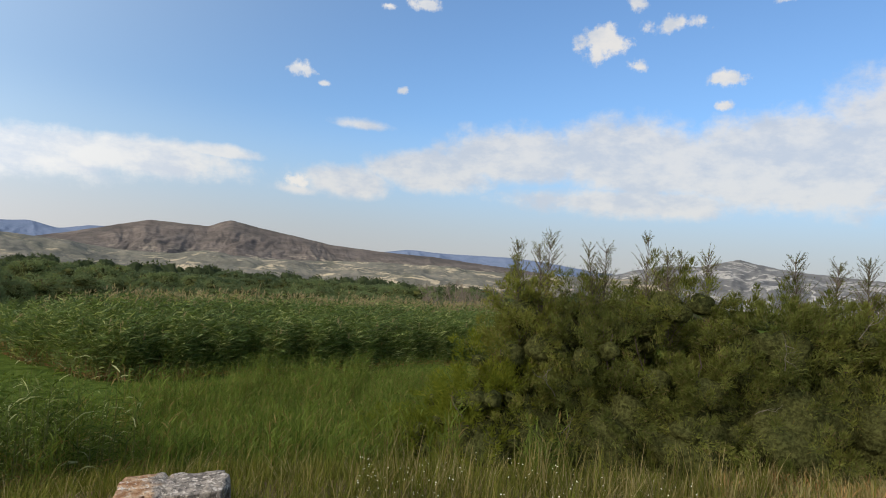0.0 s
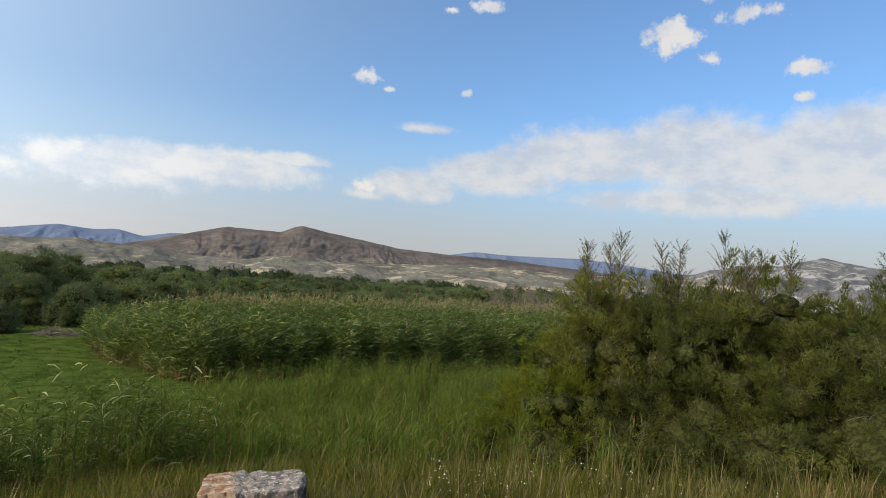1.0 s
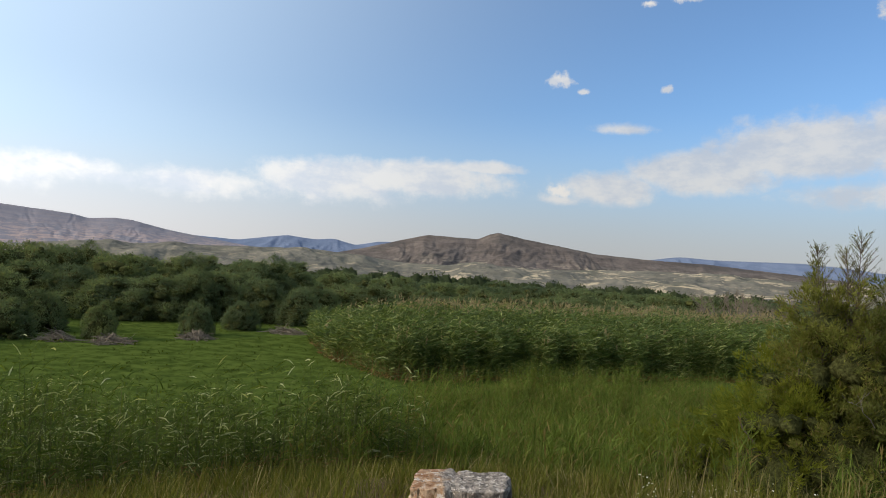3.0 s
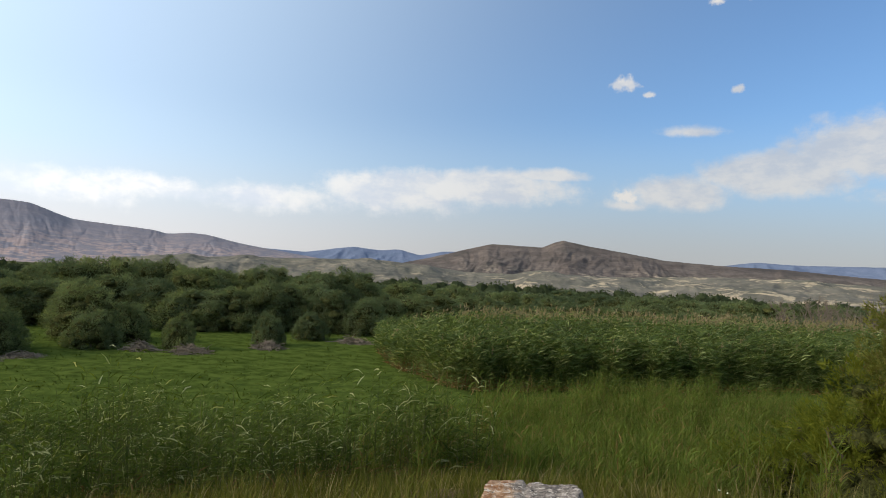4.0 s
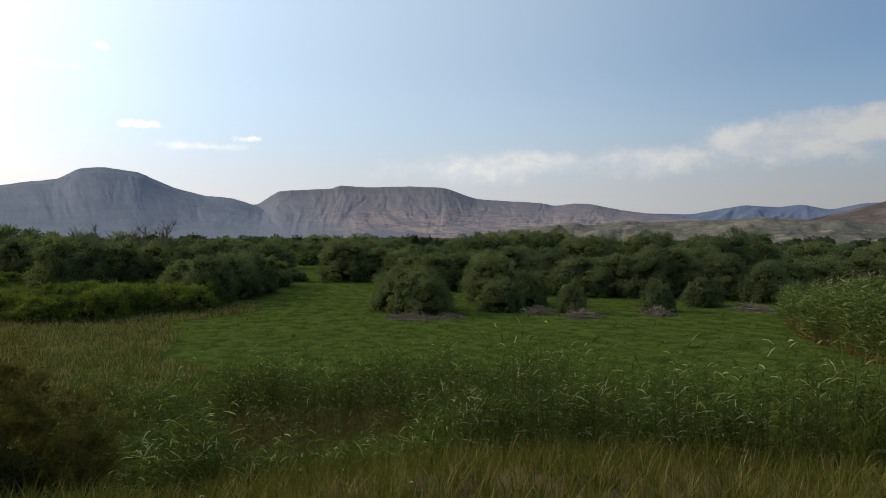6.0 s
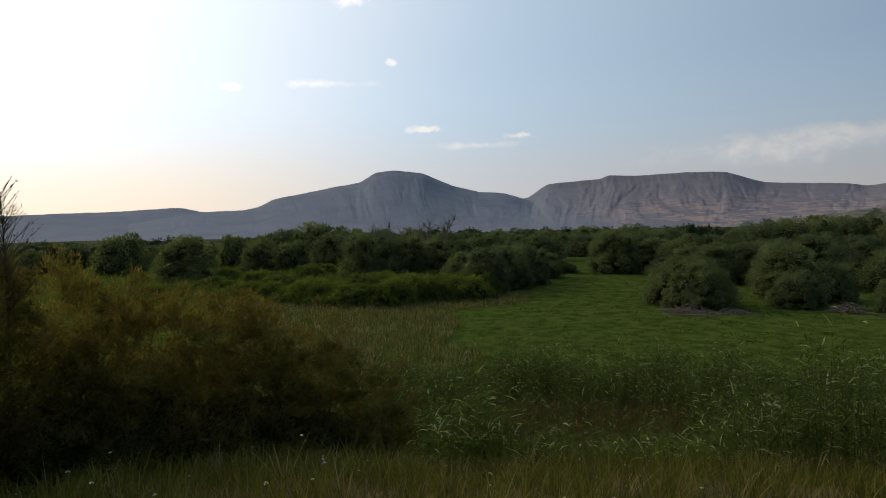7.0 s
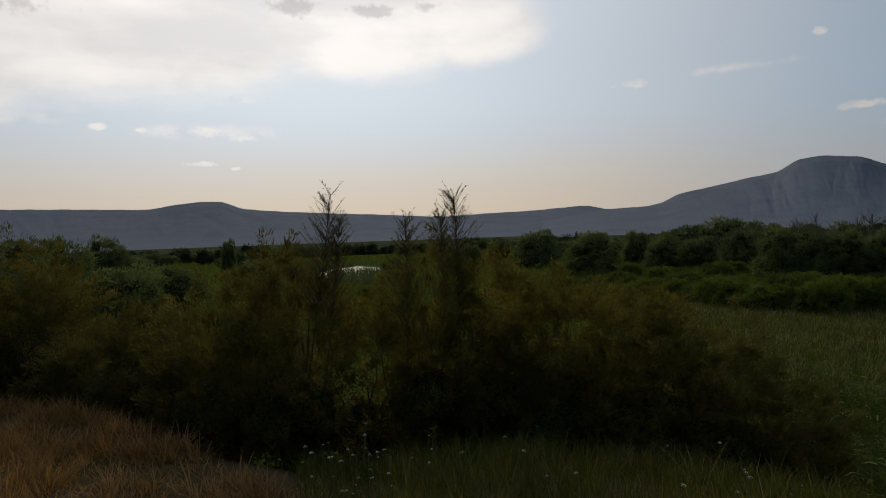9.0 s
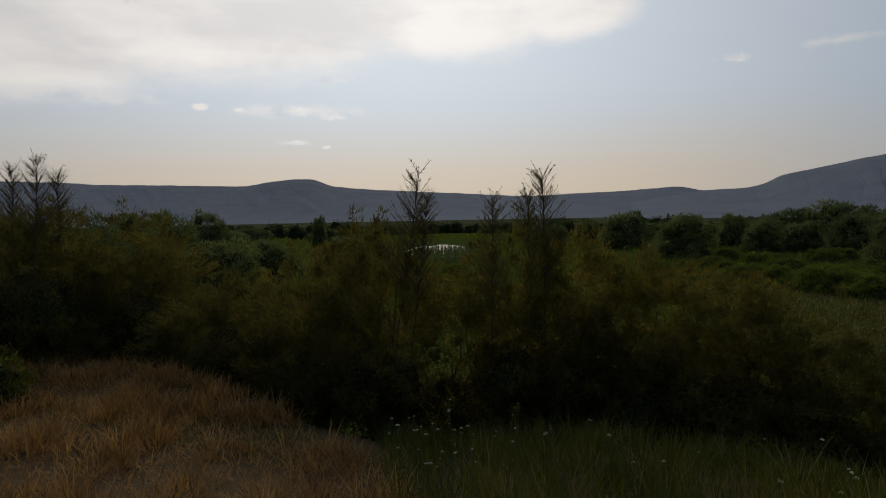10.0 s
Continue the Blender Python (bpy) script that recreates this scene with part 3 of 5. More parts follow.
def billow_crown(w, d, h, lobes, lobe, leaves, leaf, wide, mat, core=0.5, shag=0.26, rising=0.4):
    """A soft rounded crown: masses, each with knobs, set all over with small leaves."""
    c, rad = dome_lobes(w, d, h, lobes, lobe)
    knobs = 11
    kd = unit(rng.normal(0, 1, (len(c), knobs, 3)) + np.array([0, 0, 0.35]))
    which = rng.choice(len(c), leaves, p=rad ** 2 / np.sum(rad ** 2))
    knob = rng.integers(0, knobs, leaves)
    lobe_out = kd[which, knob]
    out = unit(rng.normal(0, 1, (leaves, 3)) + 0.9 * lobe_out)
    at = c[which] + lobe_out * (rad[which] * 0.66)[:, None] + out * (rad[which] * 0.40 * (1 + rng.normal(0, shag, leaves)))[:, None]
    keep = clear_of(at, which, c, rad, 0.85) & (at[:, 2] > 0.03)
    at, out, lobe_out, which = at[keep], out[keep], lobe_out[keep], which[keep]
    n = len(at)
    aim = unit(0.7 * out + np.array([0, 0, rising]) + rng.normal(0, 0.45, (n, 3)))
    tris = leaf_tris(at, aim, leaf * rng.uniform(0.6, 1.4, n), wide * rng.uniform(0.7, 1.3, n), unit(out + lobe_out), 0.4)
    return crown_of(tris, c, rad, core, 5, mat, HOLLOW_SHADE)


def plume_crown(w, d, h, lobes, lobe, plumes, each, reach, leaf, wide, mat, core=0.7, fan=0.27, shell=0.6):
    """A feathery crown: rising plumes of fine leaflets over dark cores that paint shade into the hollows."""
    c, rad = dome_lobes(w, d, h, lobes, lobe)
    which = rng.choice(len(c), plumes, p=rad ** 2 / np.sum(rad ** 2))
    out = unit(rng.normal(0, 1, (plumes, 3)) + np.array([0, 0, 0.3]))
    base = c[which] + out * (rad[which] * rng.uniform(0.35, 0.85, plumes))[:, None]
    keep = clear_of(base, which, c, rad, 0.7) & (base[:, 2] > 0.05)
    base, out = base[keep], out[keep]
    n = len(base)
    axis = unit(0.8 * out + np.array([0, 0, 0.55]) + rng.normal(0, 0.28, (n, 3)))
    long = reach * rng.uniform(0.55, 1.35, n)
    k = rng.uniform(0, 1, (n, each)) ** 0.8
    off = rng.normal(0, 1, (n, each, 3)) * (fan * long[:, None] * (1.08 - k) ** 0.7)[..., None] * 0.6
    at = base[:, None] + axis[:, None] * (long[:, None] * k)[..., None] + np.array([0, 0, -0.28]) * (long[:, None] * k * k)[..., None] + off
    aim = unit(axis[:, None] + 0.7 * unit(off) + rng.normal(0, 0.3, off.shape))
    face = np.broadcast_to((out + np.array([0, 0, 0.4]))[:, None], off.shape)
    m = n * each
    tris = leaf_tris(at.reshape(-1, 3), aim.reshape(-1, 3), leaf * rng.uniform(0.6, 1.4, m), wide * rng.uniform(0.7, 1.3, m), face.reshape(-1, 3), 0.7)
    first = 0 if shell else lobes
    return crown_of(tris, c[first:], (rad * np.where(np.arange(len(c)) < lobes, shell, 1.0))[first:], core, 4, mat, HOLLOW_SHADE)


def stem_mesh(w, h, thick):
    """One bent stem from the root up into the crown."""
    t = np.linspace(0, 1, 7)[None, :, None]
    end = np.array([rng.uniform(-0.3, 0.3) * w, rng.uniform(-0.3, 0.3) * w, h * rng.uniform(0.55, 0.8)])
    foot = np.array([end[0] * 0.2, end[1] * 0.2, 0])
    p = foot * (1 - t) + end * t + np.array([0, 0, 0.1 * h]) * np.sin(np.pi * t) + rng.normal(0, 0.025 * h, (1, 7, 3)) * t * (1 - t) * 4
    v, f = tubes(p, thick * np.linspace(1, 0.25, 7)[None], 6)
    return np_mesh("stem", v, f, [BARK], shade=True)


def bush(name, crown, stems, place, turn=0.0, scale=(1, 1, 1), label="", group="", category="bush"):
    ob = tagged(new(name), label, category, group)
    ob.empty_display_size = 0.2
    ob.matrix_world = Matrix.LocRotScale(place, Euler((0, 0, turn)), scale)
    for me in stems:
        child("stem", me, ob)
    child("crown", crown, ob)
    return ob


def planted(az, r, sink=0.05):
    p = bearing(az, r)
    p.z = float(land(p.x, p.y)) - sink
    return p


def dead_branch(parent, start, aim, length):
    """A bare pale branch with side twigs, showing among the leaves."""
    t = np.linspace(0, 1, 7)[:, None]
    a = unit(np.array(aim, float))
    p = np.array(start, float) + a * length * t + np.array([0, 0, -0.25]) * length * t ** 2 + rng.normal(0, 0.02, (7, 3)) * t
    paths, radii = [p], [np.linspace(0.004, 0.0012, 7)]
    for k in (2, 3, 4, 5):
        q = unit(a + rng.normal(0, 0.6, 3))
        paths.append(p[k] + q * length * 0.3 * t + rng.normal(0, 0.01, (7, 3)) * t)
        radii.append(np.linspace(0.0025, 0.001, 7))
    v, f = tubes(np.stack(paths), np.stack(radii), 5)
    child("dead_branch", np_mesh("dead_branch", v, f, [PALE_WOOD], shade=True), parent, "bare pale dead branch")


def height_to(az, r, el):
    """How high a plant at that place must be to reach el degrees above the eye's level."""
    return EYE + r * math.tan(radians(el)) - planted(az, r).z


# the tamarisks close by, each of its own shape
for az, r, w, el_top, dead in [(-8.6, 9.0, 2.2, 1.8, 1), (-14.2, 9.1, 2.5, 2.5, 1), (-20.4, 9.2, 2.7, 2.8, 1), (-27.0, 9.4, 2.8, 2.5, 1), (-34.0, 9.8, 3.0, 2.6, 1), (-41.5, 10.5, 3.6, 2.4, 0)]:
    h = height_to(az, r, el_top)
    ob = bush("tamarisk_bush", plume_crown(w, w * 1.1, h, 30, 0.50, 1500, 115, 0.36, 0.058, 0.014, TAMARISK), [stem_mesh(w, h, 0.022) for _ in range(5)], planted(az, r), 0, (1, 1, 1),
              "dense feathery green tamarisk bush on the bank", "tamarisks by the path")
    for k in range(dead):
        th = radians(rng.uniform(-130, -50) + az)
        dead_branch(ob, (math.cos(th) * w * 0.46, math.sin(th) * w * 0.5, h * rng.uniform(0.35, 0.85)), (math.cos(th) + rng.uniform(-1.2, 1.2), math.sin(th), rng.uniform(0.2, 1.3)), rng.uniform(0.5, 0.8))
for az, r, w, el_top in [(-4.6, 8.4, 1.5, -5.0), (-0.8, 8.9, 1.6, -9.0), (2.6, 9.6, 1.4, -11.0)]:
    h = height_to(az, r, el_top)
    bush("tamarisk_bush", plume_crown(w, w, h, 26, 0.28, 420, 70, 0.34, 0.07, 0.015, LIME), [stem_mesh(w, h, 0.015) for _ in range(3)], planted(az, r), 0, (1, 1, 1), "low yellow-green tamarisk bush on the slope", "tamarisks by the path")
for az, r, w, el_top in [(92.8, 8.7, 1.3, -12.6), (97.2, 8.6, 1.9, -7.8), (104.0, 8.3, 2.2, -4.4), (110.8, 8.0, 2.2, -4.6), (117.0, 7.9, 1.9, -2.2), (122.4, 7.6, 1.5, 0.3), (128.2, 7.7, 1.5, -5.0), (134.2, 7.5, 1.6, 0.1), (139.2, 8.2, 2.2, -2.6), (146.5, 9.6, 2.6, -4.6), (154.0, 11.5, 3.0, 0.4), (161.0, 11.5, 3.4, 1.8)]:
    h = height_to(az, r, el_top)
    bush("tamarisk_bush", plume_crown(w, w, h, 34, 0.36, 1150, 85, 0.40, 0.062, 0.0155, BACKLIT_BROWN, 0.6, 0.3, 0.0), [stem_mesh(w, h, 0.018) for _ in range(4)], planted(az, r), 0, (1, 1, 1),
         "brownish feathery tamarisk bush against the light", "tamarisks by the path")


def sapling(az, r, w, h, leaves, label="slender upright tamarisk with a feathery tip"):
    """A thin stem with rising side twigs, shorter towards the top, set with fine leaflets."""
    ob = tagged(new("tamarisk_sapling"), label, "bush", "tamarisks by the path")
    ob.matrix_world = Matrix.Translation(planted(az, r))
    t = np.linspace(0, 1, 9)
    lean = rng.normal(0, 0.06, 2)
    spine = np.stack([lean[0] * t * h + 0.03 * np.sin(5 * t), lean[1] * t * h, t * h], -1)
    child("stem", np_mesh("stem", *tubes(spine[None], np.linspace(0.014, 0.003, 9)[None], 5), [BARK], shade=True), ob)
    n, m = 130, 14
    k = rng.uniform(0.58, 1.0, n)
    st = np.stack([np.interp(k, t, spine[:, i]) for i in range(3)], -1)
    th = rng.uniform(0, 6.28, n)
    out = unit(np.stack([np.cos(th), np.sin(th), rng.uniform(0.8, 1.8, n)], -1))
    ln = (1.25 * w * (1.1 - k) + 0.08) * rng.uniform(0.5, 1.15, n)
    tt = np.linspace(0, 1, 4)[None, :, None]
    wood = tubes(st[:, None] + out[:, None] * ln[:, None, None] * tt, np.broadcast_to(np.linspace(0.004, 0.0015, 4), (n, 4)), 3)
    q = rng.uniform(0.15, 1.05, (n, m))
    at = (st[:, None] + out[:, None] * (ln[:, None] * q)[..., None]).reshape(-1, 3)
    aim = unit(np.repeat(out, m, 0) + rng.normal(0, 0.6, (n * m, 3)))
    leaf = strips(at, at + aim * rng.uniform(0.02, 0.05, (n * m, 1)), rng.uniform(0.004, 0.008, n * m))
    v, f, mi = merged([(*leaf, 0), (*wood, 1)])
    child("crown", np_mesh("crown", v, f, [leaves, BARK], mi), ob)


for az, r, w, el_top in [(133.7, 7.3, 0.85, 3.6), (132.0, 7.4, 0.7, 1.2), (119.2, 7.6, 0.85, 3.0), (120.6, 7.8, 0.7, 1.5), (124.0, 7.5, 0.7, 0.9), (160.6, 11.0, 0.9, 4.4), (161.8, 11.2, 0.9, 3.8), (159.0, 11.4, 0.8, 3.4)]:
    sapling(az, r, w, height_to(az, r, el_top), BACKLIT_BROWN)
for az, r, w, el_top in [(-8.0, 9.1, 0.7, 3.1), (-9.1, 9.0, 0.9, 4.3), (-10.3, 9.2, 0.7, 3.0), (-14.3, 9.3, 0.7, 3.3), (-15.8, 9.2, 0.7, 3.2), (-17.7, 9.2, 0.9, 4.4), (-18.9, 9.4, 0.6, 3.3), (-20.3, 9.4, 0.7, 3.1), (-23.0, 9.6, 0.8, 3.4), (-29.6, 9.8, 0.8, 3.2), (-31.0, 9.8, 0.6, 2.9), (-33.4, 10.0, 0.8, 3.3)]:
    sapling(az, r, w, height_to(az, r, el_top), TAMARISK)
bush("leafy_shrub", billow_crown(0.8, 0.8, 0.7, 12, 0.16, 3000, 0.05, 0.022, LIME), [stem_mesh(0.6, 0.6, 0.01)], planted(163.0, 8.6), 0, (1, 1, 1), "small light green leafy shrub on dry grass", "tamarisks by the path")

# bushes and trees over the marsh: a few shapes, repeated; plainer ones farther off
ROUND = [billow_crown(3.2, 3.0, 2.4, 20, 0.52, 26000, 0.11, 0.050, WILLOW) for _ in range(3)]
TALL = [billow_crown(5.4, 5.0, 4.8, 26, 0.88, 38000, 0.14, 0.062, WILLOW) for _ in range(5)]
FAR = [billow_crown(6.4, 6.0, 4.2, 24, 0.95, 13000, 0.26, 0.12, WILLOW) for _ in range(4)]
MOUND = [billow_crown(4.2, 3.6, 1.8, 26, 0.48, 15000, 0.15, 0.06, HERB) for _ in range(3)]
SHRUB_STEM = stem_mesh(3.0, 3.0, 0.05)


def shrub(az, r, w, h, kind=0, label="rounded grey-green bush at the meadow's edge", group="bushes over the marsh", lime=False):
    if lime:
        made, bw, bh = MOUND[kind % 3], 4.2, 1.8
    elif r > 70:
        made, bw, bh = FAR[kind % 4], 6.4, 4.2
    elif h > 2.9:
        made, bw, bh = TALL[kind % 5], 5.4, 4.8
    else:
        made, bw, bh = ROUND[kind % 3], 3.2, 2.4
    return bush("bush", made, [SHRUB_STEM], planted(az, r, 0.1), rng.uniform(0, 6.28), (w / bw, w / bw, h / bh), label, group)


def tree_to(az, r, w, el_top, *more):
    return shrub(az, r, w, height_to(az, r, el_top), *more)


bush("bush", billow_crown(6.2, 5.0, 2.75, 46, 0.66, 64000, 0.11, 0.046, WILLOW), [stem_mesh(3.5, 2.6, 0.05) for _ in range(4)], planted(65.0, 36.5, 0.05), 0, (1, 1, 1), "broad dark green bush with dead brush at its foot", "bushes over the marsh")
shrub(57.0, 37.0, 3.2, 2.1, 1)
shrub(57.6, 40.5, 4.8, 3.4, 2)
shrub(54.6, 39.5, 2.6, 2.3, 0)
shrub(50.8, 36.4, 1.9, 2.0, 2, "small round bush beside a heap of dead brush")
shrub(43.7, 38.5, 2.2, 2.1, 1, "small round bush beside a heap of dead brush")
shrub(40.2, 42.0, 2.6, 1.9, 0)
tree_to(112.5, 80.0, 7.2, 0.2, 2, "large round bush standing alone in the marsh")
tree_to(107.6, 62.0, 6.6, -0.1, 3, "large round bush standing alone in the marsh")
for i in range(24):  # the front of the thicket
    a = 36.0 + i * 1.30 + rng.uniform(-0.5, 0.5)
    tree_to(a, 46 + rng.uniform(0, 5) + 5 * max(0, (a - 60) / 9), rng.uniform(4.0, 6.2), rng.uniform(-2.5, -0.9), i, "tall grey-green bush in a dense thicket", "thicket")
for i in range(26):  # its second row
    a = 36.5 + i * 1.36 + rng.uniform(-0.5, 0.5)
    tree_to(a, 55 + rng.uniform(0, 10), rng.uniform(4.6, 7.0), rng.uniform(-0.7, 0.45) - (0.7 if a > 62 else 0.0), i, "tall grey-green bush in a dense thicket", "thicket")
for i in range(30):  # beyond the reeds, nearer
    a = -17 + i * 1.75 + rng.uniform(-0.6, 0.6)
    tree_to(a, 52 + rng.uniform(0, 14), rng.uniform(4.5, 7), rng.uniform(-2.3, -1.5), i, "low grey-green bush beyond the reed bed", "bushes beyond the reeds")
for i in range(46):  # and farther off
    a = -17 + i * 1.2 + rng.uniform(-0.6, 0.6)
    tree_to(a, 74 + rng.uniform(0, 50), rng.uniform(6, 9), rng.uniform(-1.15, -0.65), i, "low grey-green bush beyond the reed bed", "bushes beyond the reeds")
for i in range(12):
    shrub(-15 + i * 1.8, 46 + rng.uniform(0, 6), rng.uniform(4, 6), rng.uniform(1.9, 2.6), i, "yellow-green bush beyond the reed bed", "bushes beyond the reeds", True)


def herb_rim(a):
    """How far off the herbs begin along the meadow's far side."""
    return np.interp(a, [74.6, 78, 82.6, 91, 98, 106], [62, 48, 39, 36, 38.5, 46])


for a, back, w, el_top in [(75.6, 1.0, 3.6, -3.2), (77.0, 1.5, 3.8, -2.2), (78.6, 1.6, 4.0, -1.7), (80.2, 2.0, 4.4, -1.5), (82.2, 3.0, 4.2, -1.6), (84.0, 9, 4.2, -2.3), (79.4, 8, 5, -1.2)]:
    tree_to(a, float(herb_rim(a)) + back, w, el_top, int(a), "dark green bush at the edge of the wet meadow", "bushes among the herbs")
for a, r, w, el_top in [(84.4, 58, 5, -1.1), (86.6, 55, 5.2, -0.9), (88.8, 54, 5.2, -0.6), (91.0, 55, 5.0, -0.4), (93.2, 56, 4.6, -0.2), (95.6, 68, 6.0, -0.2), (85.4, 76, 7, -0.3), (88.4, 80, 7, 0.0), (91.6, 82, 8, 0.1), (94.4, 86, 8, 0.3), (96.9, 90, 10, 0.7), (99.4, 92, 9, 0.3), (101.4, 84, 6, -0.4), (103.9, 80, 4.4, 0.0), (99.0, 72, 5.5, -0.7), (101.8, 70, 4.6, -0.8), (82.4, 72, 6, -0.7), (79.6, 70, 6, -0.8), (77.2, 78, 7, -0.8)]:
    tree_to(a, r, w, el_top, int(a), "rounded green bush among tall herbs", "bushes among the herbs")
for a, r, w, el_top in [(66.8, 84, 7, -0.5), (68.6, 88, 6, -0.6), (70.2, 84, 6, -0.9), (71.8, 90, 7, -0.8), (73.4, 86, 6, -1.0), (75.0, 92, 7, -0.7), (76.6, 98, 8, -0.5), (73.0, 110, 9, -0.3), (69.4, 106, 9, -0.2), (78.6, 104, 8, -0.3), (81.0, 100, 8, -0.4), (83.4, 96, 8, -0.4)]:
    tree_to(a, r, w, el_top, int(a), "rounded green bush where the meadow ends", "bushes among the herbs")
for i in range(26):  # the tall herbs' front along the meadow's far side
    a = 82.4 + i * 0.88
    shrub(a, herb_rim(a) + rng.uniform(1.0, 3.0), rng.uniform(2.8, 4.6), rng.uniform(1.2, 2.0) * (0.75 if a > 98 else 1.0), i, "mound of tall green herbs along the meadow", "herb mounds", True)
for i in range(22):
    a = 83 + rng.uniform(0, 28)
    shrub(a, herb_rim(a) + rng.uniform(6, 26), rng.uniform(2.4, 4.4), rng.uniform(0.9, 1.6), i, "low yellow-green bush among tall herbs", "bushes among the herbs", True)
for i in range(24):  # towards the light
    a = 104 + i * 2.7 + rng.uniform(-0.7, 0.7)
    if 124.5 < a < 131.5:
        continue
    tree_to(a, rng.uniform(110, 170), rng.uniform(8, 13), rng.uniform(-1.2, -0.6), i, "low dark bush in the far marsh", "far bushes")
for a, r, w, el_top in [(147.5, 27, 5.0, -1.0), (151.5, 33, 5.5, 0.2), (148.3, 40, 4.2, 1.0), (156.5, 30, 5.5, 0.4), (161.5, 24, 5.0, 0.6), (143.5, 36, 4.6, -1.6), (137.0, 55, 6, -1.4), (134.5, 62, 5, -1.7), (154.0, 60, 7, 0.9), (139.2, 80, 2.4, 0.5), (151.9, 75, 3.6, 1.3), (115.6, 100, 5, -0.6), (118.4, 90, 5, -0.9)]:
    tree_to(a, r, w, el_top, int(a), "dark rounded bush against the light", "bushes towards the sun")
for i in range(16):
    shrub(136 + i * 2.2, rng.uniform(17, 30), rng.uniform(3.0, 5), rng.uniform(1.2, 2.2), i, "low yellow-green bush in rough grass", "bushes towards the sun", i % 3 > 0)
for i in range(14):
    shrub(110 + i * 1.9, rng.uniform(22, 50), rng.uniform(2.5, 4.5), rng.uniform(0.9, 1.5), i, "low yellow-green bush in rough grass", "bushes towards the sun", True)


def far_woods():
    """Low scrub that fills the plain behind the nearer bushes."""
    n = 2600
    x, y, r, a = polar(n, -45, 175, 115, 420)
    keep = ~((r < 190) & (a > 120) & (a < 134))
    x, y, r = x[keep], y[keep], r[keep]
    n = len(x)
    h = rng.uniform(2.2, 4.0, n)
    base = np.stack([x, y, land(x, y) + 0.4 * h], -1)
    cv, cf = lumpy(base, 0.55 * h, 4, 0.3)
    cf = np.concatenate([cf[:, [0, 1, 2]], cf[:, [0, 2, 3]]])
    m = 60
    aim = unit(rng.normal(0, 1, (n, m, 3)) + np.array([0, 0, 0.7]))
    c = (base[:, None] + aim * (0.58 * h[:, None] * rng.uniform(0.9, 1.1, (n, m)))[..., None]).reshape(-1, 3)
    aim = aim.reshape(-1, 3)
    v, f = leaf_tris(c, unit(aim + rng.normal(0, 0.6, c.shape)), rng.uniform(0.3, 0.7, len(c)), rng.uniform(0.2, 0.45, len(c)), aim)
    stuff("far_scrub", [(v, f, 0), (cv, cf, 0)], [FARLEAF], "dark grey-green scrub covering the far marsh", "scrub")


far_woods()


# ---- reeds ----
def reeds(name, x, y, height, leaves, leaf_len, leaf_wide, mats, label, plume=0.4, bare=0.25, stalk=0.014, droop=1.5, lean=(0.35, 1.0), wind=0.6, sway=0.06, segs=3):
    """Stalks with alternate arching leaves and, on some, a feathery plume. mats: leaf, stalk, plume, dry."""
    n = len(x)
    root = on_land(x, y)
    head = rng.uniform(0, 2 * np.pi, n)
    tilt = np.abs(rng.normal(0, sway, n))
    groups = []
    v, f = blades(root, head, tilt, height, np.full(n, stalk), rng.uniform(0, 0.12, n), 3)
    groups.append((v, f, 1))
    k = np.linspace(bare, 0.97, leaves)[None, :] + rng.uniform(-0.03, 0.03, (n, leaves))
    at = root[:, None] + np.stack([np.cos(head)[:, None] * np.sin(tilt)[:, None] * k * height[:, None], np.sin(head)[:, None] * np.sin(tilt)[:, None] * k * height[:, None], k * height[:, None]], -1)
    lh = head[:, None] + np.pi * (np.arange(leaves)[None] % 2) + rng.normal(0, 0.5, (n, leaves))
    lh = np.where(rng.uniform(size=lh.shape) < wind, rng.normal(-0.5, 0.7, lh.shape), lh)
    ln = leaf_len * rng.uniform(0.65, 1.25, (n, leaves)) * (1.1 - 0.45 * np.abs(k - 0.6))
    v, f = blades(at.reshape(-1, 3), lh.ravel(), rng.uniform(*lean, n * leaves), ln.ravel(), leaf_wide * rng.uniform(0.7, 1.25, n * leaves), rng.uniform(0.3, 1.0, n * leaves) * droop, segs, 0.8)
    dry = np.repeat((k.ravel() < bare + 0.08) & (rng.uniform(size=n * leaves) < 0.55), segs)
    groups.append((v, f[~dry], 0))
    groups.append((v, f[dry], 3))
    top = np.flatnonzero(rng.uniform(size=n) < plume)
    if len(top):
        tip = root[top] + np.stack([np.cos(head[top]) * np.sin(tilt[top]) * height[top], np.sin(head[top]) * np.sin(tilt[top]) * height[top], 0.97 * height[top]], -1)
        m = 7
        a = np.repeat(tip, m, 0) + np.array([0, 0, 1.0]) * rng.uniform(-0.05, 0.22, (len(top) * m, 1))
        b = a + unit(rng.normal(0, 0.35, a.shape) + np.array([0.25, 0, 1.0])) * rng.uniform(0.10, 0.24, (len(a), 1))
        v, f = strips(a, b, np.full(len(a), 0.035))
        groups.append((v, f, 2))
    return stuff(name, groups, mats, label, "reeds")


REEDS = [REED_LEAF, REED_STALK, REED_PLUME, REED_DRY]


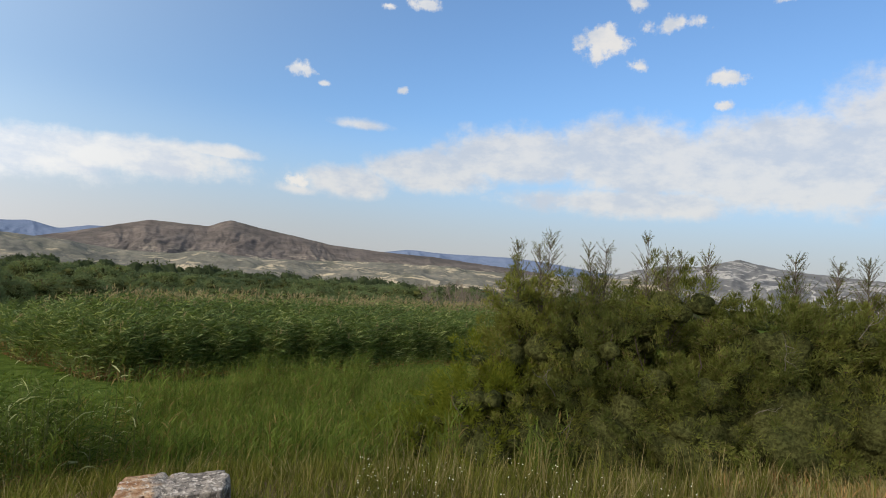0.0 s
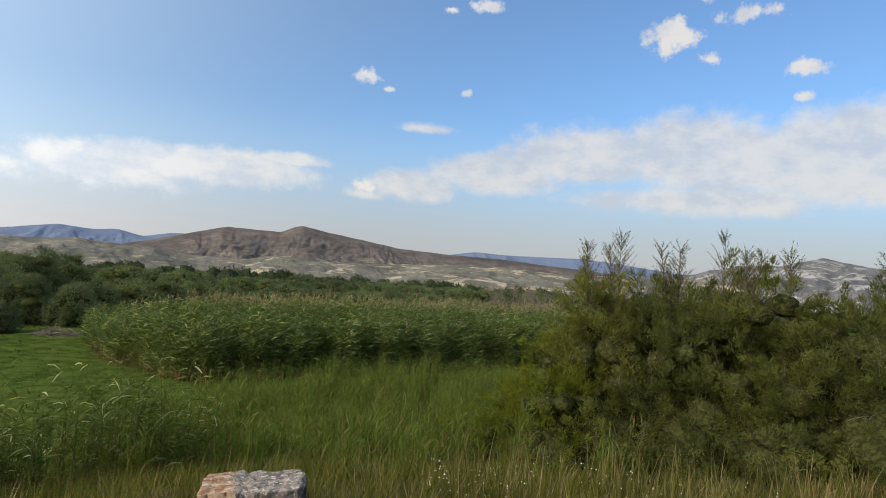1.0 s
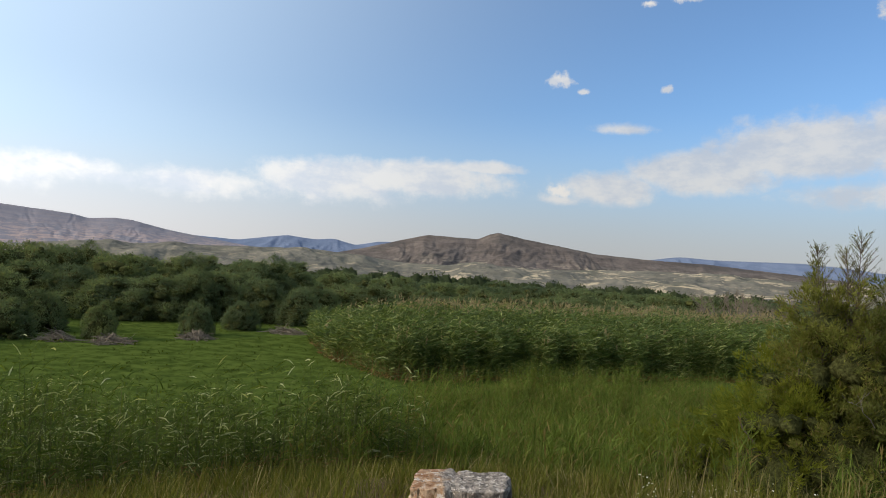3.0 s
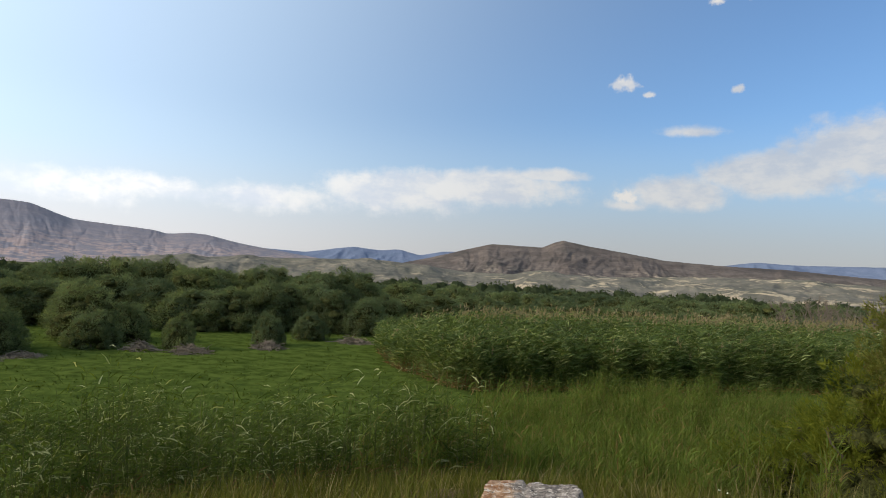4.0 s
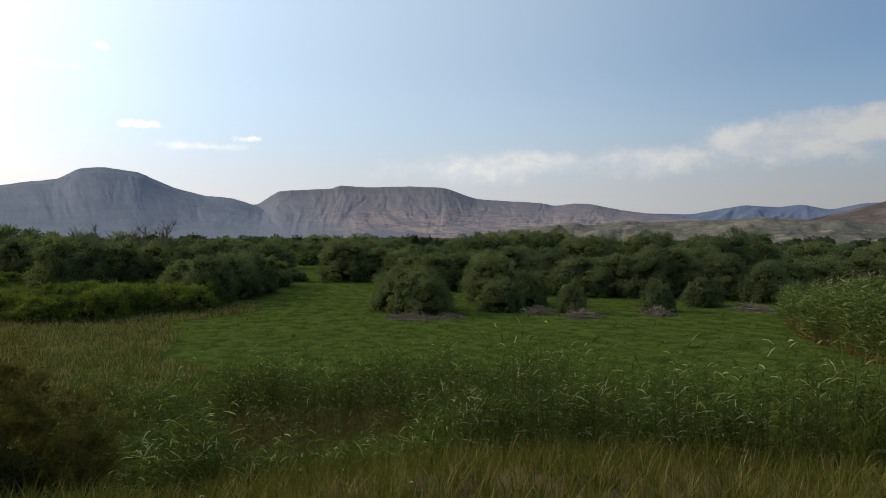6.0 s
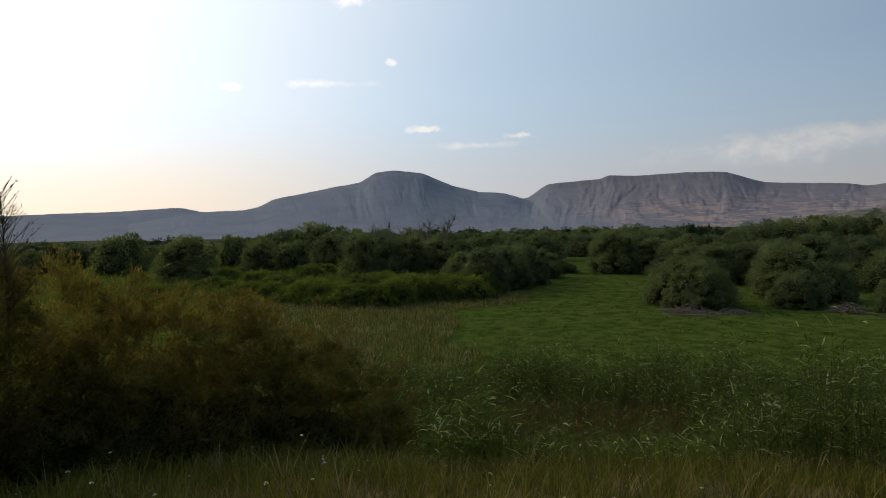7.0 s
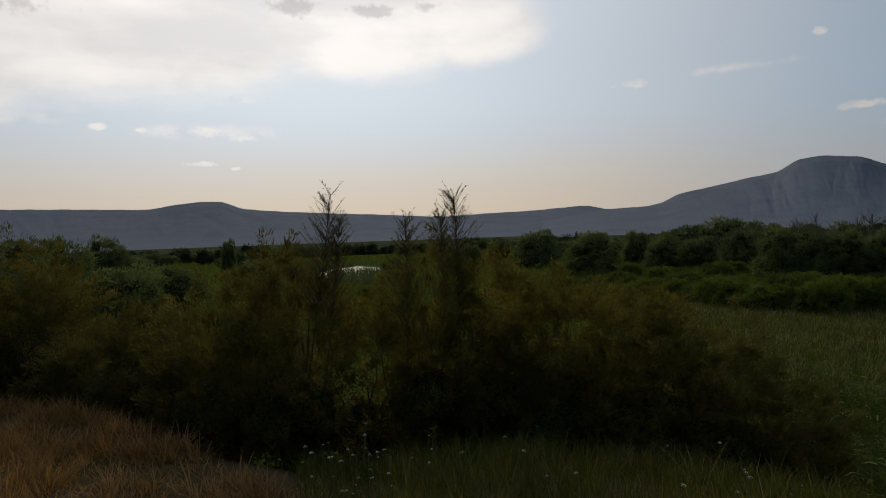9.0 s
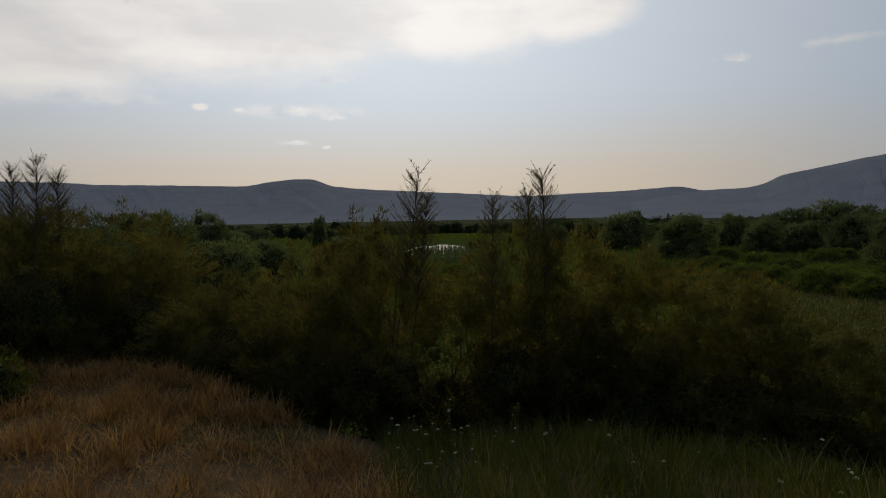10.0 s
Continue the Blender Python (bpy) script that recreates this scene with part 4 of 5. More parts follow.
def reed_bed():
    x, y, r, a = polar(120000, -12, 36, 24, 50)
    # the bed's rim: nearest in its middle, drawn back at both ends
    rim = np.interp(a, [-12, -5, 2, 10, 16, 22, 27, 30, 33, 34.5], [38, 35.5, 32.8, 29, 27.6, 26.3, 25.8, 28, 31.5, 37])
    rim = rim + 0.22 * np.sin(a * 1.7) + 0.08 * np.sin(a * 4.1)
    back = rim + np.interp(a, [-12, 10, 25, 34.5], [10, 9, 8, 4])
    inside = (r > rim) & (r < back) & (a < 34.4)
    depth = r - rim
    odds = np.where(depth < 1.6, 0.95, 0.25)
    keep = inside & (rng.uniform(size=len(r)) < odds)
    x, y, a, depth = x[keep], y[keep], a[keep], depth[keep]
    h = 2.55 + 0.12 * swell(x, y, 3.0) + rng.normal(0, 0.16, len(x))
    h = h * np.interp(a, [22, 27, 31, 34.5], [1, 0.95, 0.85, 0.6]) * np.interp(depth, [0, 0.8, 2.2, 4.5, 8], [0.58, 0.80, 0.97, 1.06, 1.07])
    reeds("reed_bed", x, y, h, 12, 0.36, 0.056, REEDS, "dense bed of tall green reeds with pale plumes", np.interp(depth, [4.5, 6, 8], [0.012, 0.3, 0.6]), 0.06, 0.018, 0.7, (0.65, 1.4), 0.35, 0.05, 2)
    # dry litter and old stalks along the exposed foot
    x, y, r, a = polar(5200, 20, 34.5, 24.5, 36)
    rim = np.interp(a, [20, 22, 27, 30, 33, 34.5], [26.6, 26.3, 25.8, 28, 31.5, 37]) + 0.22 * np.sin(a * 1.7) + 0.08 * np.sin(a * 4.1)
    keep = (r > rim - 0.25) & (r < rim + 0.7)
    x, y = x[keep], y[keep]
    n = len(x)
    v, f = blades(on_land(x, y), rng.uniform(0, 6.28, n), np.abs(rng.normal(0, 0.2, n)), rng.uniform(0.4, 1.05, n), np.full(n, 0.03), rng.uniform(0, 0.5, n), 2)
    stuff("dry_reed_litter", [(v, f, 0)], [REED_DRY], "dry tan reed stalks along the bed's foot", "dry reeds")


reed_bed()


def sedge_stand():
    """Fine upright grass on the lower slope before the reeds."""
    x, y, r, a = polar(2700, -14, 36, 6.4, 27)
    tall = np.repeat(rng.uniform(0.5, 1.2, len(x)), 13)
    x, y = (np.repeat(q, 13) + rng.normal(0, 0.11, 13 * len(q)) for q in (x, y))
    r, a = np.hypot(x, y), np.degrees(np.arctan2(-x, y))
    rim = np.interp(a, [-14, 0, 14, 22, 28, 33, 36], [27, 26, 24, 21, 18, 14, 11]) + 0.8 * np.sin(a * 0.9)
    edge = np.interp(a, EDGE_AZ, EDGE_R)
    keep = (r < rim) & (r > edge + 1.9 + 0.5 * np.sin(a * 0.8))
    x, y, r, tall = x[keep], y[keep], r[keep], tall[keep]
    n = len(x)
    h = (1.30 + 0.30 * swell(x, y, 1.3) + 0.22 * swell(x, y, 0.6, 4.0)) * tall * rng.uniform(0.75, 1.12, n) * np.interp(r, [7, 10.5], [0.5, 1.05])
    reeds("sedge_stand", x, y, h, 9, 0.165, 0.017, [SEDGE, SEDGE, SEDGE, REED_DRY], "tall fine bright green reed grass on the slope", 0.0, 0.15, 0.011, 0.8, (0.15, 0.85), 0.25, 0.07, 2)


sedge_stand()


def fringe():
    """Shorter, wind-laid reeds between the bank and the meadow."""
    x, y, r, a = polar(3300, 24, 118, 5.6, 20)
    tall = np.repeat(rng.uniform(0.55, 1.15, len(x)), 10)
    x, y = (np.repeat(q, 10) + rng.normal(0, 0.14, 10 * len(q)) for q in (x, y))
    r, a = np.hypot(x, y), np.degrees(np.arctan2(-x, y))
    edge = np.interp(a, EDGE_AZ, EDGE_R)
    rim = np.interp(a, [24, 30, 40, 56, 66, 80, 92, 105, 118], [11, 14, 16.5, 18, 18.2, 18.6, 17.5, 9, 5]) + 0.6 * np.sin(a * 0.5)
    gap = (a > 65) & (a < 82) & (r < 15.2 + 0.8 * swell(x, y, 1.0)) & (r > 7.5)
    keep = (r < rim) & (r > edge + 1.6) & ~((a > 88) & (r < 9.5)) & ~(gap & (rng.uniform(size=len(r)) < 0.75))
    x, y, r, a, tall = x[keep], y[keep], r[keep], a[keep], tall[keep]
    h = tall * (1.42 + 0.42 * swell(x, y, 1.2, 1.0) + 0.20 * swell(x, y, 0.5, 2.0)) * rng.uniform(0.7, 1.12, len(x)) * np.interp(a, [60, 85, 100], [1, 0.85, 0.7])
    h = h * np.interp(r, [6, 8.5], [0.65, 1]) * np.where((a > 62) & (a < 80) & (r < 9.2), 0.5, 1.0)
    reeds("reed_fringe", x, y, h, 10, 0.165, 0.019, [FRINGE, REED_STALK, REED_PLUME, REED_DRY], "wind-laid young reeds with pale leaves, some painted as glints", 0.0, 0.2, 0.009, 1.2, (0.45, 1.3), 0.45, 0.11, 2)
    # a drier, reddish hollow among them
    x, y, r, a = polar(7500, 65, 84, 9.8, 15.6)
    n = len(x)
    v, f = blades(on_land(x, y), rng.uniform(0, 6.28, n), np.abs(rng.normal(0.2, 0.3, n)), rng.uniform(0.3, 0.75, n), rng.uniform(0.010, 0.020, n), rng.uniform(0.2, 1.2, n), 3)
    stuff("dry_stalks", [(v, f, 0)], [REED_DRY], "reddish dry stalks among young reeds", "dry reeds")


fringe()


# ---- meadow ----
def meadow():
    x, y, r, a = polar(120000, 30, 112, 15, 82)
    rows = swell(x, y, 0.55, 1.0) + 0.6 * swell(x, y, 1.6, 2.0)
    keep = ((a < 75.5) | (r < 46)) & (rows > -0.25) & (rng.uniform(size=len(r)) < np.interp(r, [15, 30, 60], [1, 0.7, 0.35]))
    x, y, r, rows = x[keep], y[keep], r[keep], rows[keep]
    n = len(x)
    h = np.clip(0.10 + 0.09 * rows, 0.05, 0.26)
    v, f = blades(on_land(x, y), rng.uniform(0, 6.28, n), rng.uniform(0.7, 1.35, n), h * rng.uniform(1.0, 1.8, n), rng.uniform(0.04, 0.09, n), rng.uniform(0.2, 1.0, n), 2)
    stuff("meadow_plants", [(v, f, 0)], [MEADOW], "low leafy green plants carpeting the wet meadow", "meadow")


meadow()


def yellow_meadow():
    """The drier, yellower side of the meadow."""
    x, y, r, a = polar(40000, 74, 106, 17, 42)
    keep = (a > 84 + 5 * swell(x, y, 5.0) - 0.25 * (r - 30)) & (swell(x, y, 0.8, 3.0) > -0.6)
    x, y = x[keep], y[keep]
    n = len(x)
    v, f = blades(on_land(x, y), rng.uniform(0, 6.28, n), np.abs(rng.normal(0.2, 0.3, n)), rng.uniform(0.14, 0.42, n), rng.uniform(0.02, 0.04, n), rng.uniform(0.2, 1.2, n), 2)
    pale = np.repeat(rng.uniform(size=n) < 0.55, 2)
    stuff("meadow_grass", [(v, f[~pale], 0), (v, f[pale], 1)], [GRASS, PALE_STRAW], "short yellowish grass on the drier meadow", "grass")


yellow_meadow()


def herb_field(name, az0, az1, r0, r1, n, h0, h1, mat, label, wide=0.05):
    x, y, r, a = polar(n, az0, az1, r0, r1)
    hollow = (swell(x, y, 7.0, 1.0) > -0.55) & ((a > 79 + 4 * swell(x, y, 9.0, 2.0)) | (r < 30)) & (r > r0 + 5 * (1 + swell(x, y, 6.0, 3.0)))
    pond = (a > 124.5) & (a < 131.5) & (r > 57) & (r < 108)
    bowl = (a > 127.2) & (a < 141) & (r < 12)
    keep = hollow & ~pond & ~bowl & ~((a < 103) & (r < herb_rim(a)) & (a < 103 - 0.2 * (r - 20)))
    x, y, r = x[keep], y[keep], r[keep]
    n = len(x)
    h = rng.uniform(h0, h1, n) * (1 + 0.25 * swell(x, y, 4.0))
    v, f = blades(on_land(x, y), rng.uniform(0, 6.28, n), np.abs(rng.normal(0.1, 0.2, n)), h, wide * rng.uniform(0.6, 1.3, n), rng.uniform(0.2, 1.2, n), 3)
    stuff(name, [(v, f, 0)], [mat], label, "herbs")


herb_field("tall_herbs", 75.5, 112, 36, 100, 40000, 0.35, 0.85, HERB, "tall bright green herbs in the marsh", 0.055)
herb_field("marsh_grass", 104, 172, 13, 60, 24000, 0.5, 1.2, SEDGE, "rough green marsh grass", 0.03)
herb_field("far_marsh_grass", 98, 172, 55, 150, 24000, 0.35, 0.8, LIME, "rough green grass in the far marsh", 0.09)


# ---- pond ----
WATER = bpy.data.materials.new("pond water")
WATER.use_nodes = True
WN = Nodes(WATER.node_tree)
wp = WN.node("ShaderNodeBsdfPrincipled")
wp.inputs["Base Color"].default_value = (0.02, 0.025, 0.02, 1)
wp.inputs["Roughness"].default_value = 0.04
wp.inputs["IOR"].default_value = 1.33
wb = WN.node("ShaderNodeBump")
wb.inputs["Strength"].default_value = 0.25
wb.inputs["Distance"].default_value = 0.03
WN.put(WN.noise(WN.node("ShaderNodeTexCoord").outputs["Object"], 2.5, 3.0), wb.inputs["Height"])
WN.put(wb.outputs[0], wp.inputs["Normal"])
WN.put(wp.outputs[0], WN.node("ShaderNodeOutputMaterial").inputs[0])


def pond():
    c = bearing(128.7, 78)
    th = np.linspace(0, 2 * np.pi, 72, endpoint=False)
    bm = bmesh.new()
    a = radians(128.0)
    along, across = np.array([-math.sin(a), math.cos(a)]), np.array([math.cos(a), math.sin(a)])
    ring = []
    for t in th:
        k = 1 + 0.08 * math.sin(3 * t) + 0.05 * math.sin(7 * t + 1)
        p = np.array([c.x, c.y]) + along * (14 * k * math.cos(t)) + across * (3.7 * k * math.sin(t))
        ring.append(bm.verts.new((p[0], p[1], MARSH + 0.16)))
    bm.faces.new(ring)
    me = bpy.data.meshes.new("pond")
    bm.to_mesh(me)
    bm.free()
    me.materials.append(WATER)
    tagged(new("pond", me), "still pond reflecting the bright sky", "water", kind="structure")
    n = 1500
    x, y, r, az_ = polar(n, 125.8, 131.0, 58, 78)
    root = np.stack([x, y, np.full(n, MARSH)], -1)
    v, f = blades(root, rng.uniform(0, 6.28, n), np.abs(rng.normal(0, 0.15, n)), rng.uniform(0.5, 1.5, n), np.full(n, 0.06), rng.uniform(0, 0.7, n), 3)
    stuff("pond_rushes", [(v, f, 0)], [WILLOW], "dark rushes standing in the pond", "rushes")


pond()


# ---- dead brush and bare shrubs ----
def brush_heap(az, r, w, h, label):
    n = 130
    a, q = rng.uniform(0, 2 * np.pi, n), rng.uniform(0, 1, n) ** 0.6
    mid = np.stack([np.cos(a) * q * w * 0.4, np.sin(a) * q * w * 0.35, h * (1 - q) * rng.uniform(0.4, 1, n)], -1)
    d = np.stack([np.cos(a + rng.normal(0, 0.9, n)), np.sin(a + rng.normal(0, 0.9, n)), rng.normal(-0.12, 0.22, n)], -1)
    t = np.linspace(-0.5, 0.5, 5)[None, :, None]
    ln = rng.uniform(0.3, 0.75, n)[:, None, None] * w * 0.6
    p = mid[:, None] + d[:, None] * ln * t + rng.normal(0, 0.03, (n, 5, 3))
    p[..., 2] = np.maximum(p[..., 2], 0.01)
    rad = rng.uniform(0.008, 0.028, n)[:, None] * np.array([1, 0.9, 0.75, 0.6, 0.35])[None]
    v, f = tubes(p, rad, 4)
    ob = tagged(new("brush_heap", np_mesh("brush_heap", v, f, [DEADWOOD], shade=True)), label, "brush heap", "dead brush in the meadow", kind="stuff")
    ob.matrix_world = Matrix.Translation(planted(az, r, 0.0))


for az, r, w, h in [(64.8, 33.6, 3.4, 0.18), (61.6, 33.9, 2.0, 0.16), (53.6, 35.6, 2.2, 0.5), (49.9, 34.8, 2.6, 0.4), (43.6, 36.8, 2.4, 0.45), (36.4, 41.0, 3.0, 0.3)]:
    brush_heap(az, r, w, h, "grey heap of dead branches on the meadow")


def bare_shrub(az, r, h, w, name="bare_shrub", label="leafless grey shrub with upright twigs"):
    groups = []
    n = 22
    a = rng.uniform(0, 2 * np.pi, n)
    t = np.linspace(0, 1, 6)[None, :, None]
    end = np.stack([np.cos(a) * w * 0.5, np.sin(a) * w * 0.5, h * rng.uniform(0.7, 1, n)], -1) * rng.uniform(0.5, 1, n)[:, None]
    p = end[:, None] * t + rng.normal(0, 0.03 * h, (n, 6, 3)) * t
    # Twigs are thickened with distance to show in the camera's view.
    k = max(1.0, r / 28)
    groups.append((*tubes(p, np.linspace(0.03, 0.008, 6)[None].repeat(n, 0) * k), 0))
    m = 30
    idx = rng.integers(2, 6, (n, m))
    st = p[np.arange(n)[:, None], idx].reshape(-1, 3)
    e = st + unit(rng.normal(0, 0.5, st.shape) + np.array([0, 0, 0.8])) * rng.uniform(0.15, 0.35, (len(st), 1)) * h * 0.6
    tt = np.linspace(0, 1, 3)[None, :, None]
    groups.append((*tubes(st[:, None] * (1 - tt) + e[:, None] * tt, np.linspace(0.009, 0.004, 3)[None].repeat(len(st), 0) * k, 3), 0))
    v, f, _ = merged(groups)
    ob = tagged(new(name, np_mesh(name, v, f, [DEADWOOD], shade=True)), label, "bare shrub", "bare shrubs")
    ob.matrix_world = Matrix.Translation(planted(az, r))


for az, r, h, w in [(90.3, 66, 5.6, 4.2), (86.5, 68, 5.5, 4.0), (-0.5, 52, 4.3, 4), (-2.5, 55, 4.6, 4), (-4.0, 50, 4.4, 3)]:
    bare_shrub(az, r, h, w)

# ---- rock ----
def rock_colour(N, place):
    at = N.node("ShaderNodeSeparateXYZ")
    N.put(place, at.inputs[0])
    grey = N.mix(N.ramp(N.noise(place, 12.0, 7.0, 0.72), 0.35, 0.65), (0.10, 0.083, 0.07), (0.37, 0.305, 0.245))
    rust = N.mix(N.ramp(N.noise(place, 10.0, 6.0, 0.7), 0.35, 0.65), (0.22, 0.10, 0.045), (0.55, 0.38, 0.24))
    side = N.math("MULTIPLY_ADD", at.outputs[0], -1.5, N.noise(place, 4.5, 4.0))
    body = N.mix(N.ramp(side, 0.62, 0.80), grey, rust)
    crust = N.ramp(N.noise(place, 21.0, 4.0, 0.6, 0.5), 0.56, 0.62)
    body = N.mix(crust, body, (0.54, 0.46, 0.38))
    streaks = N.noise(N.vec("MULTIPLY", place, (24.0, 24.0, 5.0)), 1.0, 5.0, 0.7)
    return N.mix(N.math("MULTIPLY", N.ramp(streaks, 0.55, 0.66), 0.85), body, (0.05, 0.042, 0.036))


ROCK = matte("lichened rock", rock_colour, 0.9, 1.0, 18.0, 0.04)


def rock():
    """A rounded block and a long low slab, split by a crack, with a flat weathered top."""
    bm = bmesh.new()
    bmesh.ops.create_cube(bm, size=1.0)
    bmesh.ops.subdivide_edges(bm, edges=bm.edges[:], cuts=30, use_grid_fill=True)
    for v in bm.verts:
        p = Vector((v.co.x * 0.92, v.co.y * 0.50, v.co.z * 0.36))
        q = v.co.normalized()
        p = p.lerp(Vector((q.x * 0.50, q.y * 0.29, q.z * 0.23)), 0.26)
        p += q * (noise.fractal(p * 6.5 + Vector((3, 1, 7)), 1.0, 2.0, 5) * 0.035 + noise.noise(p * 2.4 + Vector((9, 2, 4))) * 0.04)
        # the crack, and the slab's undercut front
        p -= q * (math.exp(-((p.x + 0.06 + 0.10 * p.z) / 0.018) ** 2) * 0.06)
        if p.x > -0.04 and p.y < 0 and p.z < 0.09:
            p.y += 0.07 * min(1.0, (0.09 - p.z) / 0.08)
        top = 0.150 + 0.016 * noise.noise(p * 5.0 + Vector((1, 5, 2))) + (0.014 if p.x < -0.06 else 0.0) + (0.012 if p.x > 0.26 else 0.0)
        if p.z > top:
            p.z = top + (p.z - top) * 0.18
        v.co = p
    me = bpy.data.meshes.new("boulder")
    bm.to_mesh(me)
    bm.free()
    me.materials.append(ROCK)
    me.polygons.foreach_set("use_smooth", np.full(len(me.polygons), True))
    ob = tagged(new("boulder", me), "pale grey limestone boulder with rust-orange lichen on the grass", "boulder")
    ob.matrix_world = Matrix.LocRotScale(planted(20.3, 5.0, -0.178), Euler((0, -0.05, radians(20.3) - 0.05)), (0.80, 1, 0.94))


rock()


# ---- grass and flowers on the bank ----
def tufts(x, y, blades_each, height, spread, wide):
    """Grass in tufts: blades that fan out of each root."""
    n = len(x)
    m = blades_each
    lift = rng.uniform(0.6, 1.35, n)
    a = rng.uniform(0, 6.28, (n, m))
    q = np.abs(rng.normal(0, spread, (n, m)))
    bx, by = (x[:, None] + np.cos(a) * q).ravel(), (y[:, None] + np.sin(a) * q).ravel()
    h = (height * lift[:, None] * rng.uniform(0.45, 1.2, (n, m))).ravel()
    lean = (0.12 + 4.5 * q).ravel() + np.abs(rng.normal(0, 0.16, n * m))
    return blades(on_land(bx, by), a.ravel() + rng.normal(0, 0.5, n * m), lean, h, wide * rng.uniform(0.6, 1.3, n * m), rng.uniform(0.1, 1.1, n * m), 3)


def bank_grass():
    groups = []
    for n, each in ((2600, 18), (34000, 1)):
        x, y, r, a = polar(n, -42, 134, 2.7, 8.4)
        edge = np.interp(a, EDGE_AZ, EDGE_R)
        stone = bearing(20.8, 5.0)
        clear = np.hypot(x - stone.x, y - stone.y) > 0.38
        clear &= ~((np.abs(a - 20.8) < 5.0) & (r < 4.9) & (r > 4.2) & (rng.uniform(size=n) < 0.8))
        keep = (r < edge + np.where(a > 88, 4.0, 2.2)) & clear
        x, y, a = x[keep], y[keep], a[keep]
        straw = rng.uniform(size=len(x)) < np.interp(a, [-35, -22, -8, 20, 60, 100], [0.8, 0.35, 0.16, 0.05, 0.05, 0.06])
        for k, sel in enumerate((~straw, straw)):
            m = int(sel.sum())
            if each > 1:
                groups.append((*tufts(x[sel], y[sel], each, 0.34, 0.045, 0.008), k))
            else:
                groups.append((*blades(on_land(x[sel], y[sel]), rng.uniform(0, 6.28, m), np.abs(rng.normal(0, 0.25, m)), rng.uniform(0.1, 0.36, m), rng.uniform(0.005, 0.010, m), rng.uniform(0.1, 1.0, m), 3), k))
    stuff("bank_grass", groups, [GRASS, PALE_STRAW], "short green and straw-coloured grass on the bank", "grass")


bank_grass()


def tall_bank_grass():
    """Pale stems that stand up at the foot of the near bushes."""
    x, y, r, a = polar(2600, -34, 4, 5.4, 7.6)
    keep = swell(x, y, 0.5, 4.0) > 0.0
    x, y = x[keep], y[keep]
    n = len(x)
    v, f = blades(on_land(x, y), rng.uniform(0, 6.28, n), np.abs(rng.normal(0, 0.16, n)), rng.uniform(0.25, 0.7, n), rng.uniform(0.005, 0.010, n), rng.uniform(0.1, 0.8, n), 4)
    pale = np.repeat(rng.uniform(size=n) < 0.22, 4)
    stuff("tall_grass", [(v, f[~pale], 0), (v, f[pale], 1)], [GRASS, PALE_STRAW], "tall pale grass stems at the bushes' foot", "grass")


tall_bank_grass()


def dry_grass():
    groups = []
    for a0, a1, r0, r1, n in ((126, 178, 2.8, 11.5, 4600), (-60, -22, 4.8, 9.5, 900)):
        x, y, r, a = polar(n, a0, a1, r0, r1)
        edge = np.interp(a, EDGE_AZ, EDGE_R)
        keep = (r < edge + 0.8) & (swell(x, y, 0.45, 5.0) + 0.5 * swell(x, y, 1.4, 1.0) > 0.0)
        if a0 > 0:
            keep &= a > 131 + (r - 3) * 2.0 + 3 * swell(x, y, 0.8)
        groups.append((*tufts(x[keep], y[keep], 26, 0.24, 0.085, 0.008), 0))
        x, y, r, a = polar(n * 12, a0, a1, r0, r1)
        keep = (r < np.interp(a, EDGE_AZ, EDGE_R) + 0.6)
        if a0 > 0:
            keep &= a > 130 + (r - 3) * 2.0 + 4 * swell(x, y, 0.8)
        x, y = x[keep], y[keep]
        n = len(x)
        groups.append((*blades(on_land(x, y), rng.uniform(0, 6.28, n), rng.uniform(0.4, 1.3, n), rng.uniform(0.06, 0.18, n), rng.uniform(0.005, 0.011, n), rng.uniform(0, 0.8, n), 2), 0))
    stuff("dry_grass", groups, [STRAW], "golden-brown dry grass in tufts on the bank", "dry grass")


dry_grass()

PETAL = leafy("white petals", (0.72, 0.70, 0.64), (0.85, 0.84, 0.80), None, 0, 0.4, 0.7)
STEM = leafy("flower stem", (0.07, 0.09, 0.03), (0.13, 0.15, 0.05), None, 0, 0.2)


def umbel(size):
    """A flat white flower head made of little florets, and its stem."""
    n = 46
    q = np.sqrt(rng.uniform(0, 1, n)) * size
    a = rng.uniform(0, 6.28, n)
    c = np.stack([np.cos(a) * q, np.sin(a) * q, 0.25 * size * 3 * (1 - (q / size) ** 2)], -1)
    d = unit(rng.normal(0, 1, (n, 3)) * np.array([1, 1, 0.3])) * size * 0.16
    v, f = strips(c - d, c + d, np.full(n, size * 0.26))
    return np_mesh("flower_head", v, f, [PETAL])


